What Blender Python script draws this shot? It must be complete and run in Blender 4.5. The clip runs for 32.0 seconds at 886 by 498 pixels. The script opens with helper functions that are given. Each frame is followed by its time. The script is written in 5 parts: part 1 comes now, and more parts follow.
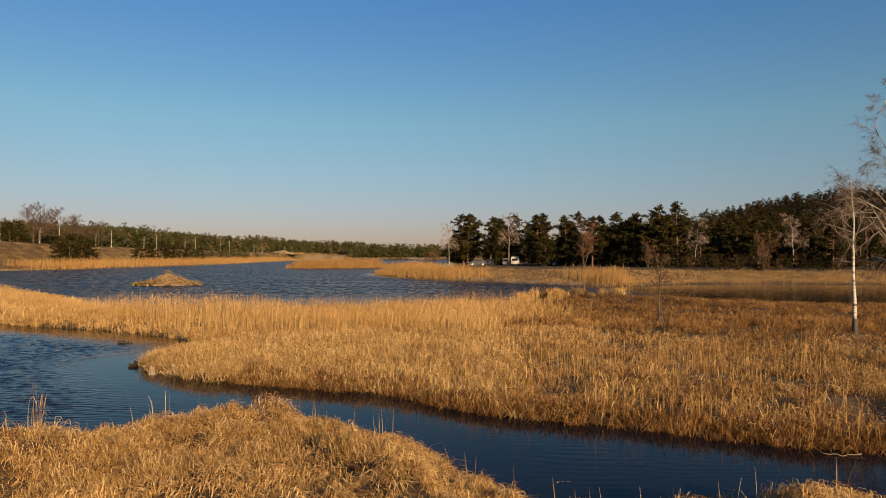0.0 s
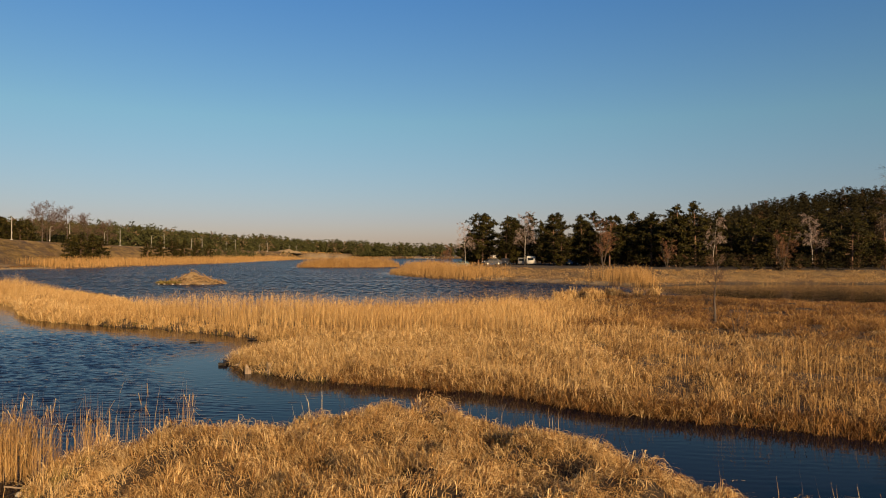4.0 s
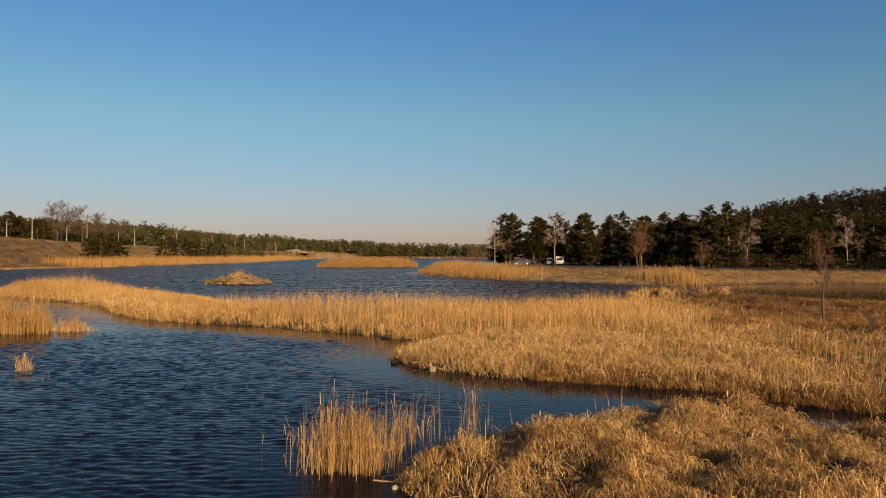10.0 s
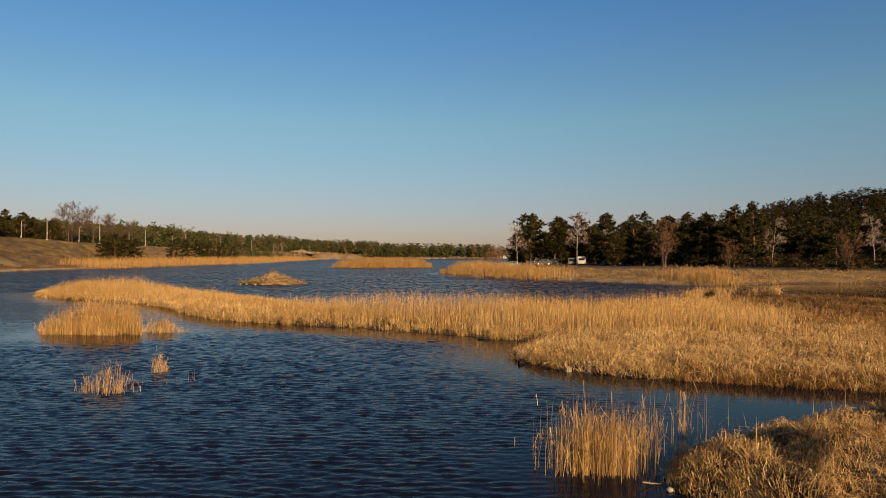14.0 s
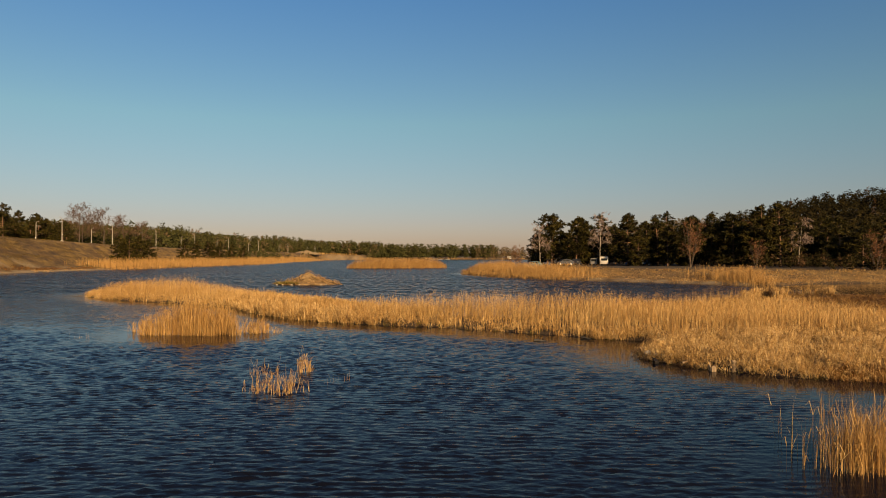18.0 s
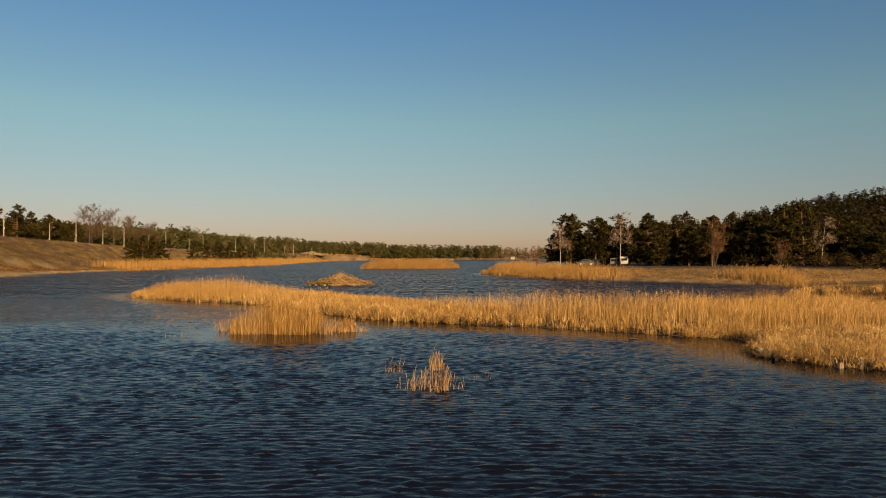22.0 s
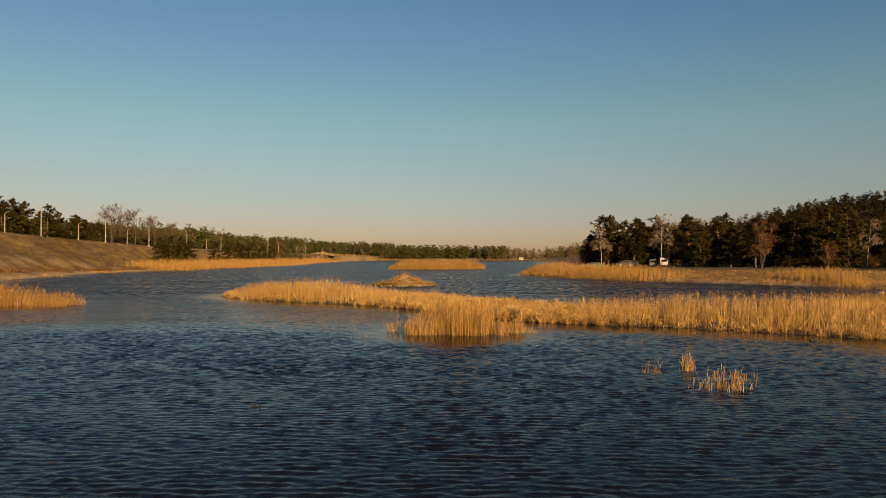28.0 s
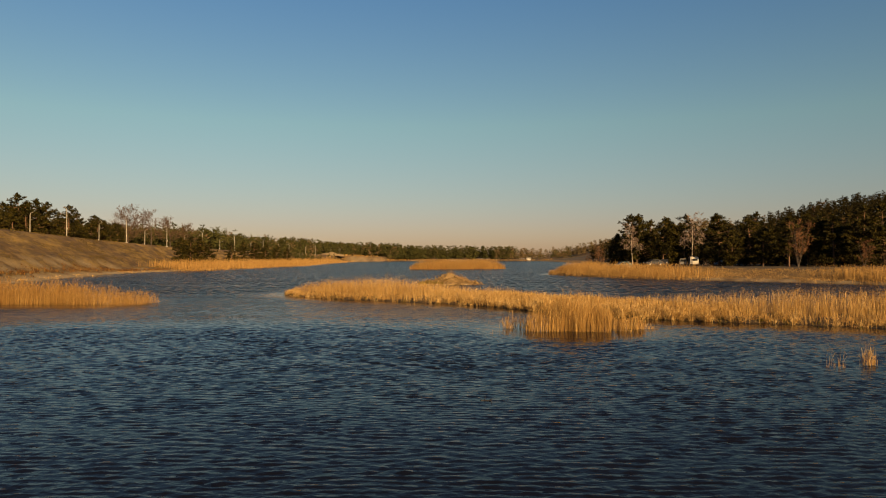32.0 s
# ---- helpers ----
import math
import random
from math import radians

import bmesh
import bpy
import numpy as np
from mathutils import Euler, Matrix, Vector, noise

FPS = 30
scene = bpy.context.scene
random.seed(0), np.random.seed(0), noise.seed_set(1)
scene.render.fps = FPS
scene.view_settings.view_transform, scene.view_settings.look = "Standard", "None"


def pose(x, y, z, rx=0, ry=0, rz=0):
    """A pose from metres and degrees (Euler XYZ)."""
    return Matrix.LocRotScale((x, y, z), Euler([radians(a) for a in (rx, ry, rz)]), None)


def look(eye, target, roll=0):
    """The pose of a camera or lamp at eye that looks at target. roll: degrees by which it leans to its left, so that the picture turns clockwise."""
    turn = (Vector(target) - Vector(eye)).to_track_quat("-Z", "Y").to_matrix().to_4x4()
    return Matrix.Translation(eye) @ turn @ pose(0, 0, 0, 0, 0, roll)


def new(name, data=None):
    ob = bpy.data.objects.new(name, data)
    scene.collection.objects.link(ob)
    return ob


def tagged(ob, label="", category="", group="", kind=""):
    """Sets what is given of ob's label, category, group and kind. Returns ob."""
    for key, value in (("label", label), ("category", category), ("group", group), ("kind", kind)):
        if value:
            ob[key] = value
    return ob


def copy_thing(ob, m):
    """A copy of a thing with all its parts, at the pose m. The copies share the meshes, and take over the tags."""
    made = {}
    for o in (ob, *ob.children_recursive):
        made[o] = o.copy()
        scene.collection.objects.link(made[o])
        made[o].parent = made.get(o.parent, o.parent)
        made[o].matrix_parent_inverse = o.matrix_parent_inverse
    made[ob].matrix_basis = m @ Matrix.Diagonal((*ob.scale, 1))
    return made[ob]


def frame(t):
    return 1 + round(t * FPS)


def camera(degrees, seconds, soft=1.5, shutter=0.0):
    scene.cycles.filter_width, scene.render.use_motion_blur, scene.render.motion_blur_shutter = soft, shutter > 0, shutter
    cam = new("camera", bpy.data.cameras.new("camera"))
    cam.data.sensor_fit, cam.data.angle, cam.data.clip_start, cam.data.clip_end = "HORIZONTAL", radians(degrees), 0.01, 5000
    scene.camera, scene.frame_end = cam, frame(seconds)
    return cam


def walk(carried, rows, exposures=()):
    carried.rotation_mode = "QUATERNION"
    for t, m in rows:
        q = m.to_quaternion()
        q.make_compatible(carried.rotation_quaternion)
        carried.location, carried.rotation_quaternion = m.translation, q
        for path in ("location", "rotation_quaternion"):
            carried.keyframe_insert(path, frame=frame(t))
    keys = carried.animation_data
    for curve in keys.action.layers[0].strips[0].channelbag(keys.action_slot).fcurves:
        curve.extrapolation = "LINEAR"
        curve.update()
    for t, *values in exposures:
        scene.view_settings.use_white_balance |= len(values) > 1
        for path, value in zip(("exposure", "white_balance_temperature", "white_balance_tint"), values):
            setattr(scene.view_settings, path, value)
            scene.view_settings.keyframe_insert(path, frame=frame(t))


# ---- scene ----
cam = camera(66.0, 32.0, soft=1.0)
PATH = [
    (0, (-0.984, 0.411, 4.212), (-0.992, 2.411, 4.232), 0.1),
    (1, (-1.781, 0.549, 4.169), (-1.791, 2.549, 4.189), 0.1),
    (2, (-2.566, 0.545, 4.182), (-2.575, 2.545, 4.201), 0.2),
    (3, (-3.368, 0.427, 4.202), (-3.378, 2.427, 4.22), 0.2),
    (6, (-6.379, -0.003, 4.297), (-6.391, 1.997, 4.314), 0.2),
    (7, (-7.439, 0.031, 4.258), (-7.451, 2.031, 4.276), 0.2),
    (8, (-8.565, 0.144, 4.189), (-8.577, 2.144, 4.207), 0.3),
    (9, (-9.687, 0.306, 4.178), (-9.699, 2.306, 4.197), 0.3),
    (10, (-10.854, 0.029, 4.153), (-10.865, 2.028, 4.171), 0.3),
    (11, (-11.967, -0.14, 4.172), (-11.978, 1.86, 4.191), 0.2),
    (12, (-13.191, 0.084, 4.129), (-13.203, 2.084, 4.148), 0.2),
    (13, (-14.39, 0.187, 4.119), (-14.404, 2.187, 4.138), 0.2),
    (14, (-15.675, 0.116, 4.126), (-15.687, 2.116, 4.145), 0.2),
    (17, (-19.532, 0.254, 4.08), (-19.543, 2.254, 4.099), 0.2),
    (18, (-20.782, 0.209, 4.06), (-20.793, 2.209, 4.081), 0.1),
    (19, (-21.96, 0.106, 4.047), (-21.972, 2.106, 4.069), 0.1),
    (20, (-23.094, 0.186, 4.001), (-23.104, 2.186, 4.024), 0.1),
    (21, (-24.195, 0.15, 3.969), (-24.205, 2.15, 3.992), 0.1),
    (22, (-25.397, 0.017, 3.969), (-25.407, 2.017, 3.992), 0.0),
    (23, (-26.699, -0.175, 3.968), (-26.71, 1.824, 3.992), 0.1),
    (24, (-28.119, -0.501, 4.044), (-28.13, 1.499, 4.067), 0.1),
    (25, (-29.629, -0.672, 4.086), (-29.641, 1.328, 4.109), 0.1),
    (28, (-34.419, -0.669, 4.077), (-34.431, 1.331, 4.101), 0.1),
    (29, (-35.959, -0.498, 4.051), (-35.973, 1.502, 4.075), 0.1),
    (30, (-37.627, -0.338, 3.994), (-37.64, 1.662, 4.018), 0.1),
    (31, (-39.167, -0.288, 3.919), (-39.182, 1.712, 3.944), 0.1),
    (32, (-40.606, -0.332, 3.802), (-40.624, 1.668, 3.828), 0.0),
]
walk(cam, [(t, look(eye, target, roll)) for t, eye, target, roll in PATH], [(0.0, 0.80, 7550, 14), (6.0, 0.80, 7550, 14), (13.0, 0.80, 7600, 14), (19.0, 0.80, 8900, 14), (25.0, 0.80, 10200, 14), (32.0, 0.80, 10600, 14)])

# ---------------------------------------------------------------- world, sun
SUN_AZ, SUN_EL = 153.0, 17.0          # compass-like: 0 is +y, clockwise; the sun stands behind and to the right
world = bpy.data.worlds.new("world")
scene.world = world
world.use_nodes = True
wn = world.node_tree.nodes
sky = wn.new("ShaderNodeTexSky")
sky.sky_type = "NISHITA"
sky.sun_disc = False
sky.sun_elevation, sky.sun_rotation = radians(SUN_EL), radians(SUN_AZ)
sky.air_density, sky.dust_density, sky.ozone_density, sky.altitude = 1.0, 0.5, 2.2, 0
wn["Background"].inputs["Strength"].default_value = 0.062
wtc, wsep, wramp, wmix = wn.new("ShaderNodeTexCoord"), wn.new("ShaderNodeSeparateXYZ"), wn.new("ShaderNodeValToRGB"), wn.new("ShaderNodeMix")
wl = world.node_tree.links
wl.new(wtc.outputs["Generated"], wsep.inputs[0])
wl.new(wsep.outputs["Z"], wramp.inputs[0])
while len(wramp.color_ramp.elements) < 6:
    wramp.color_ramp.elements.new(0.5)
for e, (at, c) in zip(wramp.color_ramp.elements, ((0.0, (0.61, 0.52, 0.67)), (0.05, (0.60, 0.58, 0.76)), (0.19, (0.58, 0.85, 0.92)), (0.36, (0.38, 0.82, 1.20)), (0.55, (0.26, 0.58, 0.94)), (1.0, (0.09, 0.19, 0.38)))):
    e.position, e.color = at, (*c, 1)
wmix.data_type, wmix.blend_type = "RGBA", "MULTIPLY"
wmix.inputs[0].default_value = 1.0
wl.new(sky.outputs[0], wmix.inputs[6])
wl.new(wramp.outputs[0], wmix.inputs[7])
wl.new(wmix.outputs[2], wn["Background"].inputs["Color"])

sun = new("sun", bpy.data.lights.new("sun", "SUN"))
sun.data.energy, sun.data.angle, sun.data.color = 5.0, radians(0.6), (1.0, 0.76, 0.48)
sun_dir = Vector((math.sin(radians(SUN_AZ)) * math.cos(radians(SUN_EL)), math.cos(radians(SUN_AZ)) * math.cos(radians(SUN_EL)), math.sin(radians(SUN_EL))))
sun.matrix_world = look(sun_dir * 50, (0, 0, 0))

# ---------------------------------------------------------------- materials
def material(name):
    m = bpy.data.materials.new(name)
    m.use_nodes = True
    nt = m.node_tree
    return m, nt, nt.nodes["Principled BSDF"]


def noise_node(nt, scale, detail=4.0, rough=0.55, stretch=None):
    tc = nt.nodes.new("ShaderNodeTexCoord")
    n = nt.nodes.new("ShaderNodeTexNoise")
    n.inputs["Scale"].default_value, n.inputs["Detail"].default_value, n.inputs["Roughness"].default_value = scale, detail, rough
    if stretch:
        mp = nt.nodes.new("ShaderNodeMapping")
        mp.inputs["Scale"].default_value = stretch
        nt.links.new(tc.outputs["Object"], mp.inputs["Vector"])
        nt.links.new(mp.outputs[0], n.inputs["Vector"])
    else:
        nt.links.new(tc.outputs["Object"], n.inputs["Vector"])
    return n


def ramp_node(nt, source, stops):
    r = nt.nodes.new("ShaderNodeValToRGB")
    while len(r.color_ramp.elements) < len(stops):
        r.color_ramp.elements.new(0.5)
    for e, (p, c) in zip(r.color_ramp.elements, stops):
        e.position, e.color = p, (*c, 1)
    nt.links.new(source, r.inputs[0])
    return r


def mix_node(nt, fac, a, b, blend="MIX"):
    m = nt.nodes.new("ShaderNodeMix")
    m.data_type, m.blend_type = "RGBA", blend
    for sock, v in ((m.inputs[0], fac), (m.inputs[6], a), (m.inputs[7], b)):
        if isinstance(v, (int, float)):
            sock.default_value = v
        elif isinstance(v, tuple):
            sock.default_value = (*v, 1)
        else:
            nt.links.new(v, sock)
    return m.outputs[2]


def attr_node(nt, name):
    a = nt.nodes.new("ShaderNodeAttribute")
    a.attribute_name = name
    return a.outputs["Fac"]


def bump_node(nt, bsdf, height, strength, distance):
    b = nt.nodes.new("ShaderNodeBump")
    b.inputs["Strength"].default_value, b.inputs["Distance"].default_value = strength, distance
    nt.links.new(height, b.inputs["Height"])
    nt.links.new(b.outputs[0], bsdf.inputs["Normal"])
    return b


def straw(name, stops, through_light=0.2, rough=0.6):
    """Dry blades: the tone that each blade carries picks its colour; some light passes through."""
    m, nt, bsdf = material(name)
    n = noise_node(nt, 0.6, 3)
    add = nt.nodes.new("ShaderNodeMath")
    add.operation = "MULTIPLY_ADD"
    nt.links.new(n.outputs["Fac"], add.inputs[0])
    add.inputs[1].default_value = 0.5
    sub = nt.nodes.new("ShaderNodeMath")
    sub.operation = "SUBTRACT"
    nt.links.new(attr_node(nt, "tone"), sub.inputs[0])
    sub.inputs[1].default_value = 0.25
    nt.links.new(sub.outputs[0], add.inputs[2])
    r = ramp_node(nt, add.outputs[0], stops)
    nt.links.new(r.outputs[0], bsdf.inputs["Base Color"])
    bsdf.inputs["Roughness"].default_value = rough
    bsdf.inputs["Specular IOR Level"].default_value = 0.12
    tr = nt.nodes.new("ShaderNodeBsdfTranslucent")
    nt.links.new(r.outputs[0], tr.inputs["Color"])
    mx = nt.nodes.new("ShaderNodeMixShader")
    mx.inputs[0].default_value = through_light
    nt.links.new(bsdf.outputs[0], mx.inputs[1])
    nt.links.new(tr.outputs[0], mx.inputs[2])
    nt.links.new(mx.outputs[0], nt.nodes["Material Output"].inputs["Surface"])
    return m


def mottled(name, stops, scale, rough=0.8, relief=0.3, depth=0.03, stretch=None, fine=6.0, metal=0.0, vary=False):
    """A surface with variation at two scales and a fine relief."""
    m, nt, bsdf = material(name)
    a, b = noise_node(nt, scale, 5, 0.6, stretch), noise_node(nt, scale * fine, 4, 0.6, stretch)
    f = nt.nodes.new("ShaderNodeMath")
    f.operation = "MULTIPLY_ADD"
    nt.links.new(b.outputs["Fac"], f.inputs[0])
    f.inputs[1].default_value = 0.45
    half = nt.nodes.new("ShaderNodeMath")
    half.operation = "MULTIPLY_ADD"
    nt.links.new(a.outputs["Fac"], half.inputs[0])
    half.inputs[1].default_value, half.inputs[2].default_value = 0.9, -0.17
    nt.links.new(half.outputs[0], f.inputs[2])
    r = ramp_node(nt, f.outputs[0], stops)
    col = r.outputs[0]
    if vary:
        oi = nt.nodes.new("ShaderNodeObjectInfo")
        v = ramp_node(nt, oi.outputs["Random"], [(0, (0.72, 0.74, 0.70)), (1, (1.25, 1.2, 1.1))])
        col = mix_node(nt, 1.0, col, v.outputs[0], "MULTIPLY")
    nt.links.new(col, bsdf.inputs["Base Color"])
    bsdf.inputs["Roughness"].default_value, bsdf.inputs["Metallic"].default_value = rough, metal
    bump_node(nt, bsdf, b.outputs["Fac"], relief, depth)
    return m


STRAW = straw("dry_sedge", [(0.0, (0.060, 0.032, 0.012)), (0.3, (0.22, 0.120, 0.045)), (0.6, (0.43, 0.265, 0.105)), (1.0, (0.70, 0.50, 0.25))])
REED = straw("dry_reed", [(0.0, (0.12, 0.060, 0.022)), (0.35, (0.275, 0.155, 0.057)), (0.65, (0.43, 0.262, 0.104)), (1.0, (0.60, 0.42, 0.20))])
BROWN = straw("brown_sedge", [(0.0, (0.038, 0.016, 0.007)), (0.35, (0.135, 0.062, 0.021)), (0.65, (0.28, 0.146, 0.050)), (1.0, (0.49, 0.30, 0.12))])
MOSS = straw("green_moss_grass", [(0.0, (0.045, 0.038, 0.011)), (0.5, (0.15, 0.115, 0.033)), (1.0, (0.30, 0.225, 0.080))])
OLIVE = straw("olive_slope_grass", [(0.0, (0.045, 0.028, 0.009)), (0.4, (0.10, 0.068, 0.022)), (0.7, (0.17, 0.115, 0.038)), (1.0, (0.25, 0.18, 0.065))])
NEEDLE = straw("pine_needles", [(0.0, (0.006, 0.006, 0.002)), (0.4, (0.015, 0.014, 0.003)), (0.7, (0.038, 0.032, 0.007)), (1.0, (0.078, 0.058, 0.014))], 0.08, 0.6)
BARE_TWIG = straw("bare_twigs", [(0.0, (0.030, 0.017, 0.011)), (0.5, (0.075, 0.046, 0.032)), (1.0, (0.14, 0.095, 0.07))], 0.0, 0.9)
RED_TWIG = straw("red_brown_twigs", [(0.0, (0.05, 0.022, 0.012)), (0.5, (0.13, 0.062, 0.034)), (1.0, (0.22, 0.12, 0.07))], 0.0, 0.9)
PALE_TWIG = straw("pale_birch_twigs", [(0.0, (0.10, 0.068, 0.055)), (0.5, (0.20, 0.145, 0.125)), (1.0, (0.34, 0.28, 0.25))], 0.0, 0.9)
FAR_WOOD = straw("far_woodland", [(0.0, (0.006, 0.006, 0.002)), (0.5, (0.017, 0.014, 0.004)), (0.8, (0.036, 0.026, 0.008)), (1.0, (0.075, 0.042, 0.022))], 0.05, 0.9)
# greener far pines, lightened to put distance haze into the colour
HAZED_LAKE_WOOD = straw("hazed_lakeside_pines", [(0.0, (0.022, 0.025, 0.009)), (0.5, (0.045, 0.046, 0.016)), (0.8, (0.070, 0.062, 0.022)), (1.0, (0.11, 0.075, 0.045))], 0.05, 0.9)
PINE_BARK = mottled("pine_bark", [(0.25, (0.05, 0.03, 0.02)), (0.7, (0.20, 0.11, 0.065))], 1.2, 0.9, 0.7, 0.03, (1, 1, 0.3))
GREY_BARK = mottled("grey_bark", [(0.25, (0.025, 0.018, 0.014)), (0.75, (0.095, 0.072, 0.055))], 1.5, 0.9, 0.6, 0.02, (1, 1, 0.3))
PALE_BARK = mottled("pale_birch_limbs", [(0.25, (0.10, 0.08, 0.07)), (0.75, (0.32, 0.28, 0.25))], 2.0, 0.85, 0.3, 0.01)
DEAD_WOOD = mottled("weathered_dead_wood", [(0.2, (0.07, 0.05, 0.033)), (0.7, (0.26, 0.19, 0.125))], 3.0, 0.85, 0.6, 0.02, (1, 1, 0.4))
STICK = mottled("peeled_sticks", [(0.2, (0.09, 0.05, 0.022)), (0.7, (0.30, 0.19, 0.09))], 2.0, 0.8, 0.4, 0.01, vary=True)
CONCRETE = mottled("pale_concrete", [(0.2, (0.20, 0.185, 0.165)), (0.8, (0.34, 0.32, 0.285))], 1.5, 0.85, 0.3, 0.01)
GALV = mottled("galvanised_steel", [(0.2, (0.22, 0.22, 0.22)), (0.8, (0.42, 0.42, 0.42))], 3.0, 0.5, 0.1, 0.005, metal=0.6)
PORCELAIN = mottled("brown_porcelain", [(0.2, (0.12, 0.05, 0.03)), (0.8, (0.2, 0.09, 0.05))], 6.0, 0.25, 0.05, 0.002)
STONE = mottled("pale_stone", [(0.2, (0.20, 0.18, 0.15)), (0.8, (0.48, 0.44, 0.37))], 3.0, 0.85, 0.5, 0.02)
WHITE_PAINT = mottled("white_van_paint", [(0.2, (0.36, 0.34, 0.31)), (0.8, (0.48, 0.46, 0.42))], 1.0, 0.35, 0.02, 0.002)
# the grey holds the shade on a van that is itself white
SHADED_WHITE_PAINT = mottled("shaded_white_van_paint", [(0.2, (0.10, 0.10, 0.10)), (0.8, (0.16, 0.16, 0.155))], 1.0, 0.4, 0.02, 0.002)
TEAL_PAINT = mottled("teal_car_paint", [(0.2, (0.015, 0.06, 0.08)), (0.8, (0.03, 0.10, 0.13))], 1.0, 0.55, 0.02, 0.002)
DARK_PAINT = mottled("dark_car_paint", [(0.2, (0.012, 0.014, 0.02)), (0.8, (0.03, 0.034, 0.045))], 1.0, 0.55, 0.02, 0.002)
BLUE_CLOTH = mottled("blue_canvas", [(0.2, (0.04, 0.10, 0.24)), (0.8, (0.09, 0.19, 0.38))], 2.0, 0.8, 0.2, 0.01)
RUBBER = mottled("tyre_rubber", [(0.2, (0.012, 0.012, 0.012)), (0.8, (0.03, 0.03, 0.03))], 8.0, 0.9, 0.2, 0.004)
WET_WOOD = mottled("wet_dark_wood", [(0.2, (0.006, 0.005, 0.004)), (0.8, (0.018, 0.014, 0.011))], 3.0, 0.6, 0.5, 0.02)
ROOF = mottled("red_brown_roof", [(0.2, (0.14, 0.05, 0.03)), (0.8, (0.27, 0.11, 0.07))], 2.0, 0.85, 0.3, 0.02)


def dark_glass():
    m, nt, bsdf = material("vehicle_glass")
    bsdf.inputs["Base Color"].default_value = (0.008, 0.010, 0.012, 1)
    bsdf.inputs["Roughness"].default_value = 0.3
    bsdf.inputs["Specular IOR Level"].default_value = 0.12
    return m


GLASS = dark_glass()
for paint in (TEAL_PAINT, DARK_PAINT):
    paint.node_tree.nodes["Principled BSDF"].inputs["Specular IOR Level"].default_value = 0.2


def birch_bark():
    m, nt, bsdf = material("birch_bark")
    n = noise_node(nt, 4.0, 4, 0.6, (1, 1, 5))
    big = noise_node(nt, 1.3, 3, 0.6)
    r = ramp_node(nt, n.outputs["Fac"], [(0.40, (0.03, 0.025, 0.02)), (0.47, (0.36, 0.32, 0.27)), (0.8, (0.58, 0.54, 0.47))])
    tc = nt.nodes.new("ShaderNodeTexCoord")
    sep = nt.nodes.new("ShaderNodeSeparateXYZ")
    nt.links.new(tc.outputs["Object"], sep.inputs[0])
    wob = nt.nodes.new("ShaderNodeMath")
    wob.operation = "MULTIPLY_ADD"
    nt.links.new(big.outputs["Fac"], wob.inputs[0])
    wob.inputs[1].default_value = -1.6
    nt.links.new(sep.outputs["Z"], wob.inputs[2])
    f = ramp_node(nt, wob.outputs[0], [(0.05, (0, 0, 0)), (0.35, (1, 1, 1))])
    col = mix_node(nt, f.outputs[0], (0.035, 0.028, 0.022), r.outputs[0])
    nt.links.new(col, bsdf.inputs["Base Color"])
    bsdf.inputs["Roughness"].default_value = 0.7
    bump_node(nt, bsdf, n.outputs["Fac"], 0.5, 0.02)
    return m


BIRCH = birch_bark()


def ground_material():
    """Soil and litter in the marsh, thin dry grass on the slopes, sand by the beach path: cover and sand are carried by the mesh."""
    m, nt, bsdf = material("ground")
    big, mid, fine = noise_node(nt, 0.09, 5, 0.6), noise_node(nt, 0.7, 5, 0.65), noise_node(nt, 9.0, 4, 0.6)
    litter = ramp_node(nt, mid.outputs["Fac"], [(0.3, (0.014, 0.009, 0.005)), (0.6, (0.05, 0.030, 0.013)), (0.8, (0.10, 0.062, 0.025))])
    dry = ramp_node(nt, mid.outputs["Fac"], [(0.30, (0.045, 0.024, 0.009)), (0.5, (0.14, 0.082, 0.026)), (0.72, (0.27, 0.17, 0.055))])
    patch = ramp_node(nt, big.outputs["Fac"], [(0.40, (0.055, 0.028, 0.010)), (0.50, (0.13, 0.085, 0.026)), (0.60, (0.25, 0.165, 0.055))])
    dry2 = mix_node(nt, 0.45, dry.outputs[0], patch.outputs[0])
    sand = ramp_node(nt, fine.outputs["Fac"], [(0.3, (0.21, 0.15, 0.085)), (0.7, (0.36, 0.28, 0.165))])
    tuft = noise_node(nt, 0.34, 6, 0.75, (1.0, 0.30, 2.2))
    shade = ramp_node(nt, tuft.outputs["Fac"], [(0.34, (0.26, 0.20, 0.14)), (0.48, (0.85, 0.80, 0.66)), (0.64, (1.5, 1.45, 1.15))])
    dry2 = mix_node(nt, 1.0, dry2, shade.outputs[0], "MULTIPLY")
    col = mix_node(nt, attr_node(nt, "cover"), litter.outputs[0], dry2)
    col = mix_node(nt, attr_node(nt, "sand"), col, sand.outputs[0])
    speck = ramp_node(nt, fine.outputs["Fac"], [(0.3, (0.65, 0.65, 0.65)), (0.7, (1.2, 1.2, 1.2))])
    col = mix_node(nt, 1.0, col, speck.outputs[0], "MULTIPLY")
    nt.links.new(col, bsdf.inputs["Base Color"])
    bsdf.inputs["Roughness"].default_value = 0.95
    bump_node(nt, bsdf, mid.outputs["Fac"], 0.7, 0.25)
    return m


def math_node(nt, op, a, b, c=0.0):
    m = nt.nodes.new("ShaderNodeMath")
    m.operation = op
    for sock, v in zip(m.inputs, (a, b, c)):
        if isinstance(v, (int, float)):
            sock.default_value = v
        else:
            nt.links.new(v, sock)
    return m.outputs[0]


